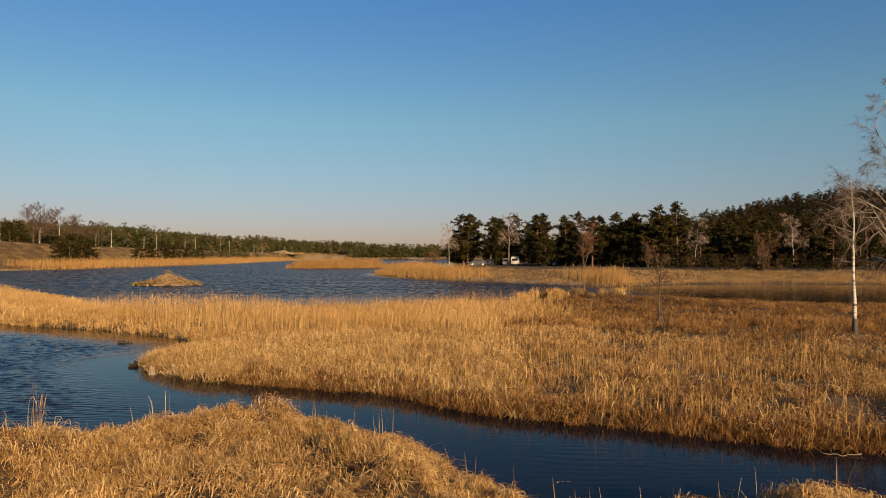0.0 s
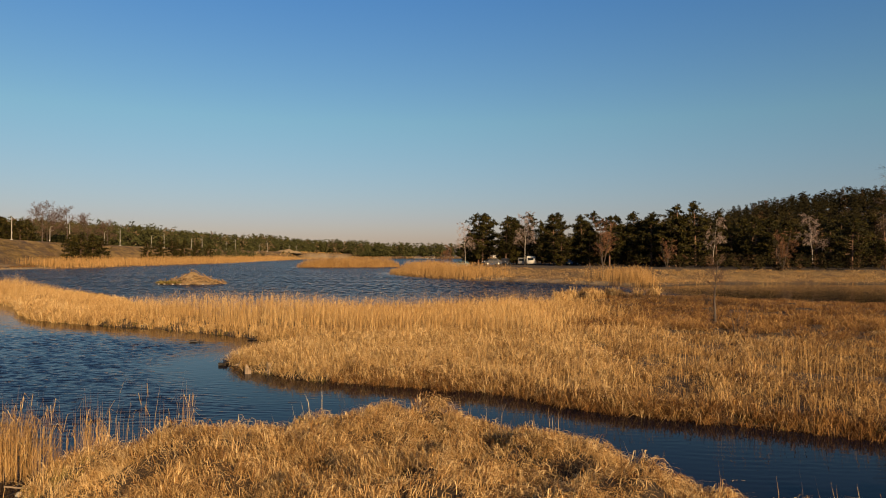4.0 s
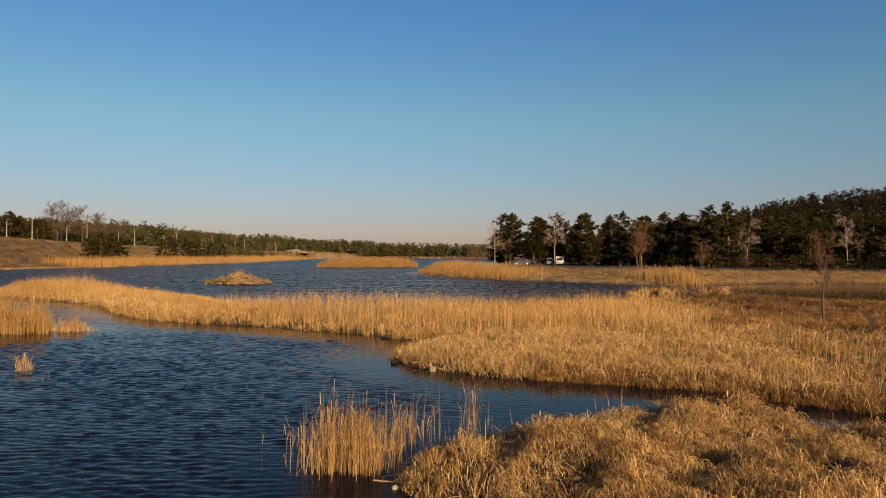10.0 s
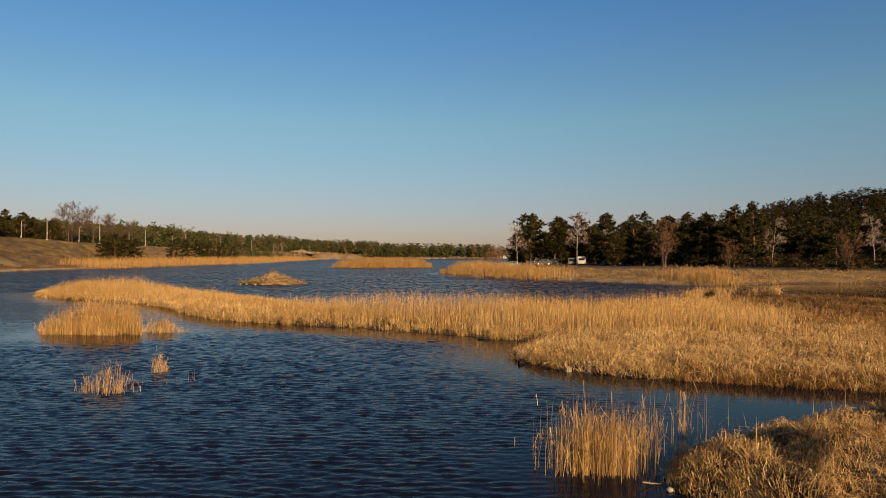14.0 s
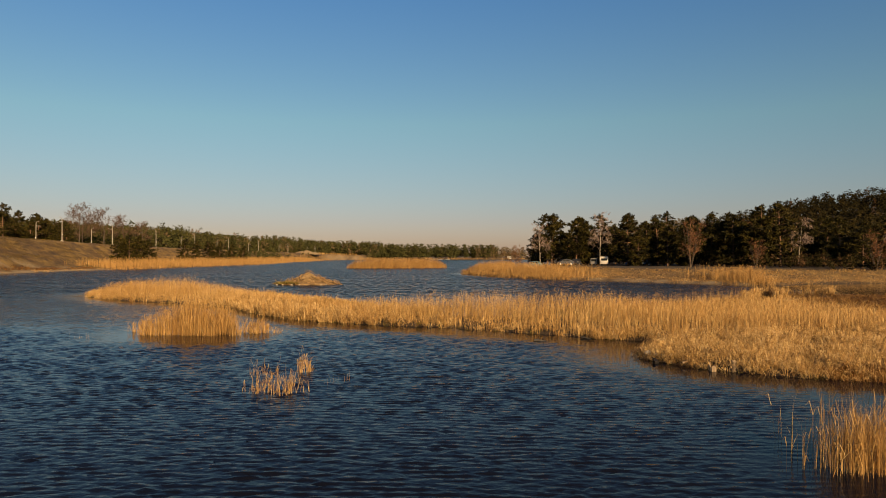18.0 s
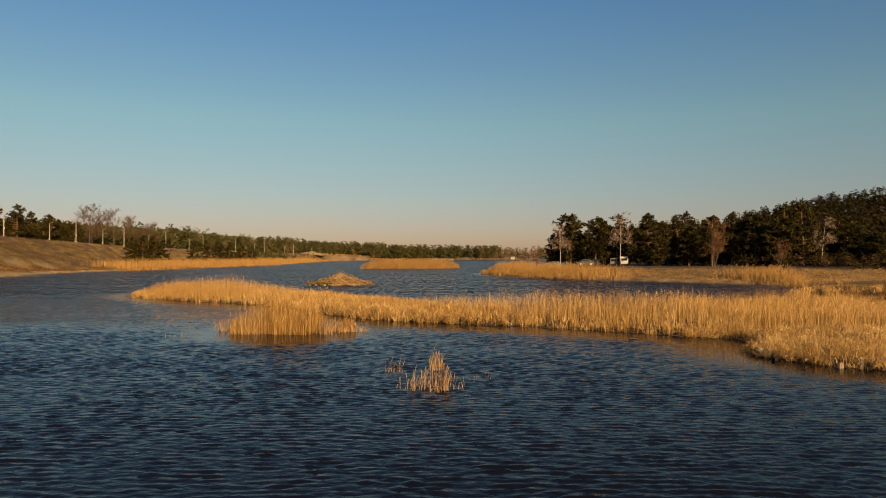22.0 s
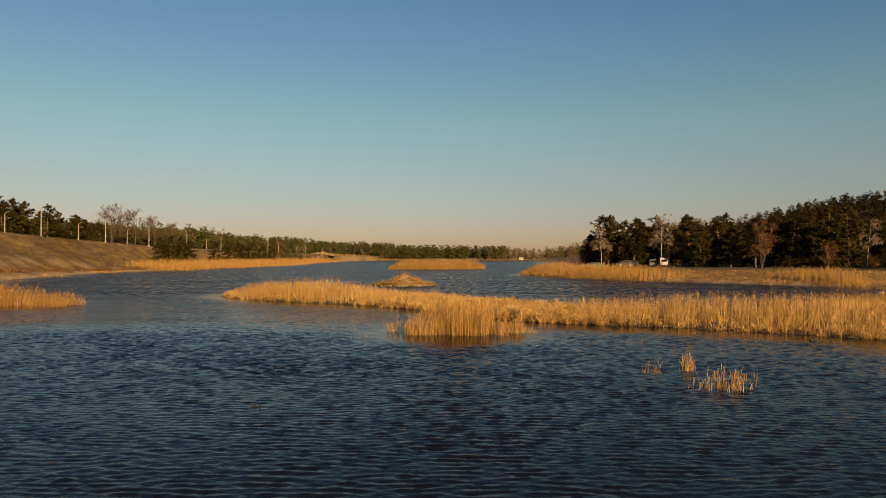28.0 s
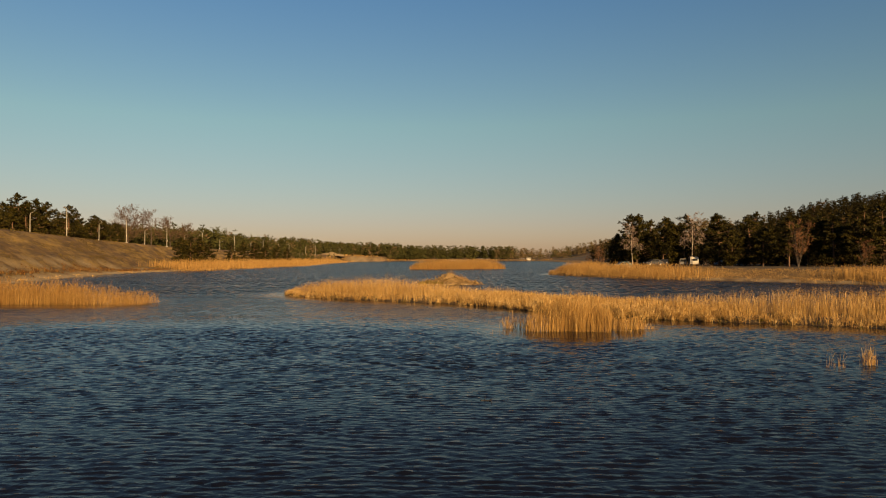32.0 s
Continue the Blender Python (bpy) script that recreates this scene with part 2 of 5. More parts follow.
def water_material():
    """Dark peaty water; wind and chop, carried by the mesh, roughen it away from the sheltering reeds: near by the mesh itself is waved, far off the fine waves are roughness."""
    m, nt, bsdf = material("lake_water")
    bsdf.inputs["Base Color"].default_value = (0.005, 0.006, 0.011, 1)
    bsdf.inputs["IOR"].default_value = 1.125
    b = noise_node(nt, 1.0, 2, 0.5, (2.3, 4.6, 1))
    c = noise_node(nt, 0.05, 4, 0.65, (1, 3.5, 1))
    streak = noise_node(nt, 1.0, 4, 0.7, (1.3, 0.45, 1))
    gust = ramp_node(nt, c.outputs["Fac"], [(0.32, (0.6, 0.6, 0.6)), (0.68, (1.1, 1.1, 1.1))])
    lines = ramp_node(nt, streak.outputs["Fac"], [(0.40, (0.15, 0.15, 0.15)), (0.60, (1.6, 1.6, 1.6))])
    w = math_node(nt, "MULTIPLY", attr_node(nt, "wind"), gust.outputs[0])
    far = math_node(nt, "MULTIPLY", w, attr_node(nt, "chop"))
    far = math_node(nt, "MULTIPLY", far, lines.outputs[0])
    nt.links.new(math_node(nt, "MULTIPLY_ADD", far, 0.31, 0.03), bsdf.inputs["Roughness"])
    swell = noise_node(nt, 1.0, 4, 0.7, (1.5, 1.5, 1))
    h = math_node(nt, "MULTIPLY", math_node(nt, "MULTIPLY", b.outputs["Fac"], w), math_node(nt, "MULTIPLY_ADD", attr_node(nt, "ripple"), 1.5, 0.8))
    h = math_node(nt, "MULTIPLY_ADD", math_node(nt, "MULTIPLY", swell.outputs["Fac"], far), 3.6, h)
    bump_node(nt, bsdf, h, 1.0, 0.04)
    return m


GROUND, WATER = ground_material(), water_material()

# ---------------------------------------------------------------- tools
rng = np.random.default_rng(7)


def mesh_np(name, co, tris, tone=None, smooth=False):
    me = bpy.data.meshes.new(name)
    co, tris = np.asarray(co, np.float32), np.asarray(tris, np.int32)
    me.vertices.add(len(co))
    me.vertices.foreach_set("co", co.ravel())
    me.loops.add(tris.size)
    me.loops.foreach_set("vertex_index", tris.ravel())
    me.polygons.add(len(tris))
    me.polygons.foreach_set("loop_start", np.arange(0, tris.size, tris.shape[1], dtype=np.int32))
    me.update(calc_edges=True)
    me.validate()
    me.polygons.foreach_set("use_smooth", np.full(len(me.polygons), smooth))
    if tone is not None:
        me.attributes.new("tone", "FLOAT", "POINT").data.foreach_set("value", np.asarray(tone, np.float32))
    return me


def put(name, me, mat, parent=None, label=""):
    if not me.materials:
        me.materials.append(mat)
    ob = new(name, me)
    if parent:
        ob.parent = parent
    if label:
        ob["label"] = label
    return ob


def part(name, bm, mat, parent, label=""):
    me = bpy.data.meshes.new(name)
    bm.normal_update()
    bm.to_mesh(me)
    bm.free()
    return put(name, me, mat, parent, label)


def lattice(x, y, seed=0):
    """Smooth value noise, 0 to 1, one cell a metre."""
    xi, yi = np.floor(x).astype(np.int64), np.floor(y).astype(np.int64)
    u, v = x - xi, y - yi
    u, v = u * u * (3 - 2 * u), v * v * (3 - 2 * v)

    def h(i, j):
        k = (i * 374761393 + j * 668265263 + seed * 974711) & 0x7FFFFFFF
        k = ((k ^ (k >> 13)) * 1274126177) & 0x7FFFFFFF
        return ((k ^ (k >> 16)) & 0xFFFF) / 65535.0
    return (h(xi, yi) * (1 - u) + h(xi + 1, yi) * u) * (1 - v) + (h(xi, yi + 1) * (1 - u) + h(xi + 1, yi + 1) * u) * v


def fbm(x, y, scale, seed=0, octaves=3):
    t, a, s = 0.0, 1.0, 0.0
    for k in range(octaves):
        t = t + a * lattice(x * scale * 2 ** k, y * scale * 2 ** k, seed + k)
        s, a = s + a, a * 0.5
    return t / s


def sm(v):
    v = np.clip(v, 0, 1)
    return v * v * (3 - 2 * v)


def rounded(pts, times=2):
    """Cuts the corners of a closed line."""
    p = np.array(pts, float)
    for _ in range(times):
        q = np.roll(p, -1, 0)
        p = np.stack([p * 0.75 + q * 0.25, p * 0.25 + q * 0.75], 1).reshape(-1, 2)
    return p


def inside(poly, x, y):
    """Metres to the shore, plus within the land and minus outside it."""
    best, odd = np.full(x.shape, 1e9), np.zeros(x.shape, bool)
    for (ax, ay), (bx, by) in zip(poly, np.roll(poly, -1, 0)):
        dx, dy = bx - ax, by - ay
        t = np.clip(((x - ax) * dx + (y - ay) * dy) / (dx * dx + dy * dy + 1e-12), 0, 1)
        best = np.minimum(best, (x - ax - t * dx) ** 2 + (y - ay - t * dy) ** 2)
        if ay != by:
            odd ^= ((ay > y) != (by > y)) & (x < dx * (y - ay) / dy + ax)
    return np.where(odd, 1, -1) * np.sqrt(best)


def line_dist(line, x, y):
    """Distance to an open line, and how far along it, in its points."""
    best, along = np.full(x.shape, 1e18), np.zeros(x.shape)
    for i in range(len(line) - 1):
        (ax, ay), (bx, by) = line[i][:2], line[i + 1][:2]
        dx, dy = bx - ax, by - ay
        t = np.clip(((x - ax) * dx + (y - ay) * dy) / (dx * dx + dy * dy), 0, 1)
        d = (x - ax - t * dx) ** 2 + (y - ay - t * dy) ** 2
        along = np.where(d < best, i + t, along)
        best = np.minimum(best, d)
    return np.sqrt(best), along


# ---------------------------------------------------------------- the plan
NEAR_BANK = rounded([(-11.7, 12.4), (-11.3, 13.6), (-9.6, 14.6), (-8.3, 15.9), (-6.3, 16.7), (-4.3, 17.0), (-2.2, 15.4), (-0.75, 13.7),
                     (0.35, 11.4), (1.3, 10.2), (2.1, 10.9), (3.6, 11.7), (5.1, 11.5), (6.2, 10.2), (7.2, 8), (9, 2), (12, -40), (-14, -40), (-10.5, 3), (-10.9, 8), (-11.2, 11)])
MARSH = rounded([(-58.2, 71.5), (-57, 68), (-50.5, 62), (-45.3, 59.3), (-38.5, 54.3), (-35, 49.3), (-30.7, 43.3), (-24, 40.5), (-19.5, 38.4),
                 (-16.5, 36.6), (-13.5, 34.3), (-11, 33), (-11.4, 31), (-12.9, 28.2), (-12.2, 25.8), (-10.8, 24.6), (-8.4, 23.2), (-4.6, 22), (-2, 20.8),
                 (-0.6, 19.3), (0.9, 18.3), (3.4, 17.4), (5.1, 16.4), (7.3, 15.3), (9.5, 14.9), (14, 14), (22, 12), (42, 9), (90, 12), (90, 50), (50, 53),
                 (34.5, 56), (29.7, 57.5), (24.6, 61), (19.5, 66.5), (13.7, 69), (8, 67), (5.5, 60), (2, 53), (-4, 49.5), (-10, 46), (-14, 44), (-20, 45.5),
                 (-26, 49), (-32, 58), (-40, 66), (-48, 71), (-55, 74)])
ISLAND = rounded([(-55, 226.5), (-50, 222.5), (-38, 225), (-28, 231), (-21, 239), (-22, 244), (-30, 246), (-44, 240)])
EAST_BANK = rounded([(-17, 161), (-15.5, 152), (-11, 137), (-3, 122), (7, 113), (15, 104), (21, 97.5), (27, 96.5), (35, 104), (53, 105.5), (67, 104.5),
                     (110, 100), (180, 70), (600, 60), (600, 1200), (60, 1200), (62, 800), (58, 560), (44, 420), (24, 300), (3, 195), (-10, 174)])
WEST_BANK = rounded([(-100, 70), (-105, 98), (-113, 128), (-119.5, 163), (-119.5, 182), (-115, 198), (-112.5, 226), (-111, 275), (-108, 325), (-118, 400),
                     (-122, 510), (-132, 620), (-112, 735), (-60, 768), (0, 785), (70, 790), (400, 800), (400, 1500), (-900, 1500), (-900, -300), (-130, -300), (-112, 20)])
RAILWAY = [(-108, 20, 10.4), (-127, 95, 10.2), (-137, 146, 9.6), (-145, 190, 9.0), (-151, 230, 8.7), (-155, 270, 8.2), (-158, 320, 8.0), (-160, 400, 7.6), (-158, 480, 7.2), (-150, 580, 6.6), (-130, 700, 5.5), (-90, 900, 5.0)]


def shore_dist(poly, x, y):
    """Metres inside the uneven shoreline of a piece of land."""
    k = 0.8 if poly is NEAR_BANK else 1.0 if poly is MARSH else 2.0
    return inside(poly, x, y) + k * (0.5 * (fbm(x, y, 0.9, 3) - 0.5) + 1.0 * (fbm(x, y, 0.22, 5) - 0.5))


def land(x, y):
    """Ground height, nearness to the water (plus: on land), and the covers."""
    a, b, c, d, e = (shore_dist(p, x, y) for p in (NEAR_BANK, MARSH, EAST_BANK, ISLAND, WEST_BANK))
    lumps = fbm(x, y, 1.1, 11, 3) - 0.5

    def under(s, k=0.45):
        return np.maximum(-1.5, s * k)
    za = np.where(a < 0, under(a), 0.20 * sm(a / 0.35) + 0.50 * sm(a / 2.5) + (lumps * 0.95 + 0.45 * (fbm(x, y, 2.4, 17, 2) - 0.5)) * sm(a / 0.8))
    zb = np.where(b < 0, under(b), 0.14 * sm(b / 0.3) + 0.16 * sm(b / 4) + lumps * 0.55 * sm(b / 0.8))
    hill = 34.0 * sm((x - 70) / 220) * sm((y - 165) / 310) + 2.5 * sm((x - 60) / 200) * sm((y - 110) / 120)
    zc = np.where(c < 0, under(c, 0.2), 0.3 * sm(c / 1.0) + 1.7 * sm(c / 22) + lumps * 0.2 + hill + 3 * (fbm(x, y, 0.02, 31) - 0.5) * sm((y - 170) / 200) * sm((x - 60) / 60))
    zd = np.where(d < 0, under(d, 0.2), 0.15 * sm(d / 1.0))
    rd, along = line_dist(RAILWAY, x, y)
    crest = np.interp(along, np.arange(len(RAILWAY)), [p[2] for p in RAILWAY])
    rx = np.interp(y, [p[1] for p in RAILWAY], [p[0] for p in RAILWAY])
    gully = (fbm(x, y * 0.6, 0.12, 21, 3) - 0.5) * 0.45 + (fbm(x, y, 0.5, 25, 2) - 0.5) * 0.35
    slope = crest - np.maximum(0, rd - 4.2) * 0.68 + gully * sm((rd - 4) / 5) * sm((24 - rd) / 6)
    slope = slope + 0.35 * np.sin(rd * 1.1) * sm((rd - 9) / 3)
    slope = np.where(x < rx, np.maximum(slope, crest - 1.0), slope)
    slope = np.where(x < rx - 40, slope + 10 * sm((y - 300) / 200) * sm((rx - 40 - x) / 120), slope)
    ze = np.where(e < 0, under(e, 0.2), np.maximum(0.35 * sm(e / 2.0) + 0.9 * sm((e - 2) / 8) + lumps * 0.15, np.where(e > 3, slope, -9)))
    z = np.maximum.reduce([za, zb, zc, zd, ze])
    edge = np.maximum.reduce([a, b, c, d, e])
    track = sm((e - 5.0) / 0.8) * sm((7.2 - e) / 0.8) * sm((205 - y) / 25)
    # east bank past 12 m: dark litter, the pines' shade put into it
    cover = np.clip(sm(e / 3) + sm(c / 3) * (1 - 0.85 * sm((c - 12) / 6)), 0, 1)
    sand = sm((e + 0.6) / 0.6) * sm((3.2 - e) / 1.5) * sm((205 - y) / 25) + sm(e + 1) * sm((9 - e) / 4) * sm((y - 600) / 60) + 0.8 * sm((c + 0.5) * 2) * sm((2.2 - c)) * sm((30 - x) / 10)
    return z, edge, cover, np.clip(sand + 0.75 * track, 0, 1)


def zat(x, y):
    return land(np.atleast_1d(np.asarray(x, float)), np.atleast_1d(np.asarray(y, float)))[0]


def graded(lo, hi, dense_lo, dense_hi, step, growth=1.10):
    """Lines close together between dense_lo and dense_hi, wider apart beyond."""
    v = list(np.arange(dense_lo, dense_hi, step))
    s, p = step, v[-1]
    while p < hi:
        s *= growth
        p += s
        v.append(p)
    s, p = step, v[0]
    while p > lo:
        s *= growth
        p -= s
        v.insert(0, p)
    return np.array(v)


def lines(lo, hi, stretches, growth=1.10):
    """Lines with set spacings over some stretches (start, step, end, step, end, ...), wider and wider apart beyond."""
    v = [stretches[0]]
    for step, end in zip(stretches[1::2], stretches[2::2]):
        v += list(np.arange(v[-1] + step, end, step))
    s = stretches[1]
    while v[0] > lo:
        s *= growth
        v.insert(0, v[0] - s)
    s = stretches[-2]
    while v[-1] < hi:
        s *= growth
        v.append(v[-1] + s)
    return np.array(v)


def sheet(name, xs, ys):
    X, Y = np.meshgrid(xs, ys)
    n, k = X.shape
    i = np.arange(n * k).reshape(n, k)
    quads = np.stack([i[:-1, :-1], i[:-1, 1:], i[1:, 1:], i[1:, :-1]], -1).reshape(-1, 4)
    return X.ravel(), Y.ravel(), quads


gx, gy, quads = sheet("ground", lines(-2500, 2500, (-166, 1.9, -60, 0.5, 34, 3.0, 80)), lines(-600, 3500, (5, 0.5, 72, 3.0, 320)))
gz, gedge, gcover, gsand = land(gx, gy)
me = mesh_np("ground", np.stack([gx, gy, gz], 1), quads, smooth=True)
me.attributes.new("cover", "FLOAT", "POINT").data.foreach_set("value", gcover.astype(np.float32))
me.attributes.new("sand", "FLOAT", "POINT").data.foreach_set("value", gsand.astype(np.float32))
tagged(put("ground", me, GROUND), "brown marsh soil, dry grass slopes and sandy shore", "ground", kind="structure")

xs, ys = graded(-700, 420, -64, 6, 0.20, 1.16), graded(-300, 1000, 10.5, 34, 0.062, 1.012)
wx, wy, quads = sheet("water", xs, ys)
we = -land(wx, wy)[1]
for ix, iy, irx, iry in ((-33.9, 35.9, 2.35, 1.5), (-79, 56.8, 12.5, 3.4)):
    we = np.minimum(we, np.hypot(np.maximum(np.abs(wx - ix) - 0.8 * irx, 0), np.maximum(np.abs(wy - iy) - 0.8 * iry, 0)))
shelter = np.clip(0.10 + 0.90 * sm((we - 0.8) / 4.5), 0, 1)
channel = sm((wx + 14) / 6) * sm((30 - wy) / 4)
lee = sm((wx - 15) / 9) * sm((wy - 45) / 10) * sm((112 - wy) / 10)
wind = shelter * (1 - 0.70 * channel) * (1 - 0.96 * lee)
gap = np.maximum(np.interp(wy, ys[:-1], np.diff(ys)), 0.30 * np.interp(wx, xs[:-1], np.diff(xs)))
wz = np.zeros_like(wx)
gustiness = 0.7 + 0.6 * fbm(wx, wy, 0.12, 201)
bends = [fbm(wx, wy, 0.17 + 0.045 * k, 210 + k, 2) for k in range(5)]
packs = [0.4 + 1.2 * fbm(wx, wy, 0.35, 300 + k, 2) for k in range(5)]
for k in range(30):
    lam = 0.155 * (0.37 / 0.155) ** rng.random()
    th = radians(78) + rng.normal(0, 0.55)
    kk = 2 * np.pi / lam
    ph = kk * ((wx + 0.8 * bends[k % 5]) * math.cos(th) + (wy + 0.8 * bends[(k * 2 + 1) % 5]) * math.sin(th)) + rng.uniform(0, 6.28)
    wz += 0.0086 * lam ** 0.8 * np.sin(ph) * sm((lam / gap - 1.8) / 1.4) * packs[(k // 5 + k) % 5]
bends = [fbm(wx, wy, 0.06 + 0.03 * k, 410 + k, 2) for k in range(4)]
packs = [0.3 + 1.4 * fbm(wx, wy, 0.15, 500 + k, 2) for k in range(4)]
for k in range(22):
    lam = 0.45 * (1.4 / 0.45) ** rng.random()
    th = radians(80) + rng.normal(0, 0.75)
    kk = 2 * np.pi / lam
    ph = kk * ((wx + 2.0 * bends[k % 4]) * math.cos(th) + (wy + 2.0 * bends[(k * 3 + 1) % 4]) * math.sin(th)) + rng.uniform(0, 6.28)
    wz += 0.0024 * lam * np.sin(ph) * sm((lam / gap - 1.8) / 1.5) * sm((wy - 26) / 16) * packs[(k // 4 + k) % 4]
wz *= wind * gustiness
chop = np.clip(0.04 + 0.96 * sm((gap - 0.08) / 0.6), 0, 1)
me = mesh_np("water", np.stack([wx, wy, wz], 1), quads, smooth=True)
me.attributes.new("wind", "FLOAT", "POINT").data.foreach_set("value", wind.astype(np.float32))
me.attributes.new("ripple", "FLOAT", "POINT").data.foreach_set("value", sm((gap - 0.065) / 0.14).astype(np.float32))
me.attributes.new("chop", "FLOAT", "POINT").data.foreach_set("value", chop.astype(np.float32))
tagged(put("water", me, WATER), "dark blue lake water ruffled by wind", "water", kind="structure")


# ---------------------------------------------------------------- dry grass and reeds
def ribbons(x, y, z, az, reach, h, width, mid_h, tip_h, tone, mid_r=0.35):
    """Bent tapering blades, three triangles each: base, bend and tip."""
    n = len(x)
    dx, dy = np.cos(az), np.sin(az)
    tw = az + np.pi / 2 + rng.normal(0, 0.5, n)
    sx, sy = np.cos(tw) * width / 2, np.sin(tw) * width / 2
    co = np.empty((n, 5, 3))
    mx, my, mz = x + dx * reach * mid_r, y + dy * reach * mid_r, z + h * mid_h
    co[:, 0] = np.stack([x - sx, y - sy, z], 1)
    co[:, 1] = np.stack([x + sx, y + sy, z], 1)
    co[:, 2] = np.stack([mx + sx * 0.8, my + sy * 0.8, mz], 1)
    co[:, 3] = np.stack([mx - sx * 0.8, my - sy * 0.8, mz], 1)
    co[:, 4] = np.stack([x + dx * reach, y + dy * reach, z + h * tip_h], 1)
    tris = np.array([[0, 1, 2], [0, 2, 3], [3, 2, 4]])[None] + (np.arange(n) * 5)[:, None, None]
    return co.reshape(-1, 3), tris.reshape(-1, 3), np.repeat(tone, 5)


def plumes(x, y, z, az, size, tone):
    """The feathery heads of reeds: two crossed slim diamonds, nodding to one side."""
    n = len(x)
    dx, dy = np.cos(az) * size * 0.35, np.sin(az) * size * 0.35
    co = np.empty((n, 4, 3))
    w = size * 0.07
    t = rng.uniform(0, np.pi, n)
    co[:, 0] = np.stack([x, y, z - size * 0.2], 1)
    co[:, 1] = np.stack([x + dx * 0.5 - np.cos(t) * w, y + dy * 0.5 - np.sin(t) * w, z + size * 0.4], 1)
    co[:, 2] = np.stack([x + dx * 0.5 + np.cos(t) * w, y + dy * 0.5 + np.sin(t) * w, z + size * 0.4], 1)
    co[:, 3] = np.stack([x + dx, y + dy, z + size * 0.8], 1)
    tris = np.array([[0, 2, 1], [1, 2, 3]])[None] + (np.arange(n) * 4)[:, None, None]
    return co.reshape(-1, 3), tris.reshape(-1, 3), np.repeat(tone, 4)


def gather(parts):
    cos, tris, tones, k = [], [], [], 0
    for c, t, o in parts:
        cos.append(c), tris.append(t + k), tones.append(o)
        k += len(c)
    return np.concatenate(cos), np.concatenate(tris), np.concatenate(tones)


def stuff(name, parts, mat, label, category):
    ob = put(name, mesh_np(name, *gather(parts)), mat)
    return tagged(ob, label, category, kind="stuff")


def scatter(box, count, keep):
    """Random spots in a box (x0, y0, x1, y1) that keep(x, y) lets stand, by chance."""
    x, y = rng.uniform(box[0], box[2], count), rng.uniform(box[1], box[3], count)
    k = rng.random(count) < keep(x, y)
    return x[k], y[k]


def tussocks(x, y, blades, h, reach, width, tone, z=None):
    """Sedge tussocks at the given spots: blades rise from the heart and fall over outwards."""
    z = zat(x, y) if z is None else z
    k = len(x)
    size, tone = rng.uniform(0.7, 1.3, k), np.broadcast_to(tone, (k,))
    n = k * blades
    i = np.repeat(np.arange(k), blades)
    az = rng.uniform(0, 2 * np.pi, n)
    r0 = 0.16 * np.sqrt(rng.random(n)) * size[i] * reach / 0.5
    s = size[i]
    return ribbons(x[i] + np.cos(az) * r0, y[i] + np.sin(az) * r0, z[i] - 0.03, az + rng.normal(0, 0.6, n), reach * s * rng.uniform(0.4, 1.3, n), h * s * rng.uniform(0.55, 1.25, n),
                   width * rng.uniform(0.6, 1.3, n), rng.uniform(0.75, 1.0, n), rng.uniform(0.15, 0.95, n), np.clip(tone[i] + (rng.random(k)[i] - 0.5) * 0.35 + rng.normal(0, 0.17, n), 0, 1))


def strands(x, y, length, rise, width, tone):
    """Long limp blades lying over the tussocks, curling as they fall."""
    n = len(x)
    az = 2 * np.pi * fbm(x, y, 0.55, 151) * 1.8 + rng.normal(0, 0.9, n)
    curl = rng.normal(0, 0.95, n)
    ln = length * rng.uniform(0.45, 1.3, n)
    z0 = zat(x, y) + rng.uniform(0.0, 1, n) ** 1.5 * rise * 0.7
    arch = rise * rng.uniform(0.1, 0.9, n)
    co = np.empty((n, 7, 3))
    px, py, a = x.copy(), y.copy(), az.copy()
    for k, (u, lift, w) in enumerate(((0.0, 0.0, 1.0), (0.33, 0.85, 0.9), (0.67, 0.75, 0.65), (1.0, 0.0, 0.0))):
        if k:
            px, py, a = px + np.cos(a) * ln / 3, py + np.sin(a) * ln / 3, a + curl
        pz = z0 + arch * lift - (0.10 * rise if k == 3 else 0.0)
        sx, sy = -np.sin(a) * width * w / 2, np.cos(a) * width * w / 2
        if k < 3:
            co[:, 2 * k] = np.stack([px - sx, py - sy, pz], 1)
            co[:, 2 * k + 1] = np.stack([px + sx, py + sy, pz + width * 0.3], 1)
        else:
            co[:, 6] = np.stack([px, py, pz], 1)
    tris = np.array([[0, 1, 3], [0, 3, 2], [2, 3, 5], [2, 5, 4], [4, 5, 6]])[None] + (np.arange(n) * 7)[:, None, None]
    return co.reshape(-1, 3), tris.reshape(-1, 3), np.repeat(np.clip(tone + rng.normal(0, 0.25, n), 0, 1), 7)


def uprights(x, y, h, width, lean, tone, z=None, spread=0.2):
    z = zat(x, y) if z is None else z
    n = len(x)
    return ribbons(x, y, z - 0.03, rng.uniform(0, 2 * np.pi, n), h * np.abs(rng.normal(lean, lean * 0.6, n)), h * rng.uniform(0.75, 1.15, n), width * rng.uniform(0.7, 1.3, n),
                   rng.uniform(0.5, 0.65, n), rng.uniform(0.9, 1.0, n), np.clip(tone + rng.normal(0, spread, n), 0, 1))


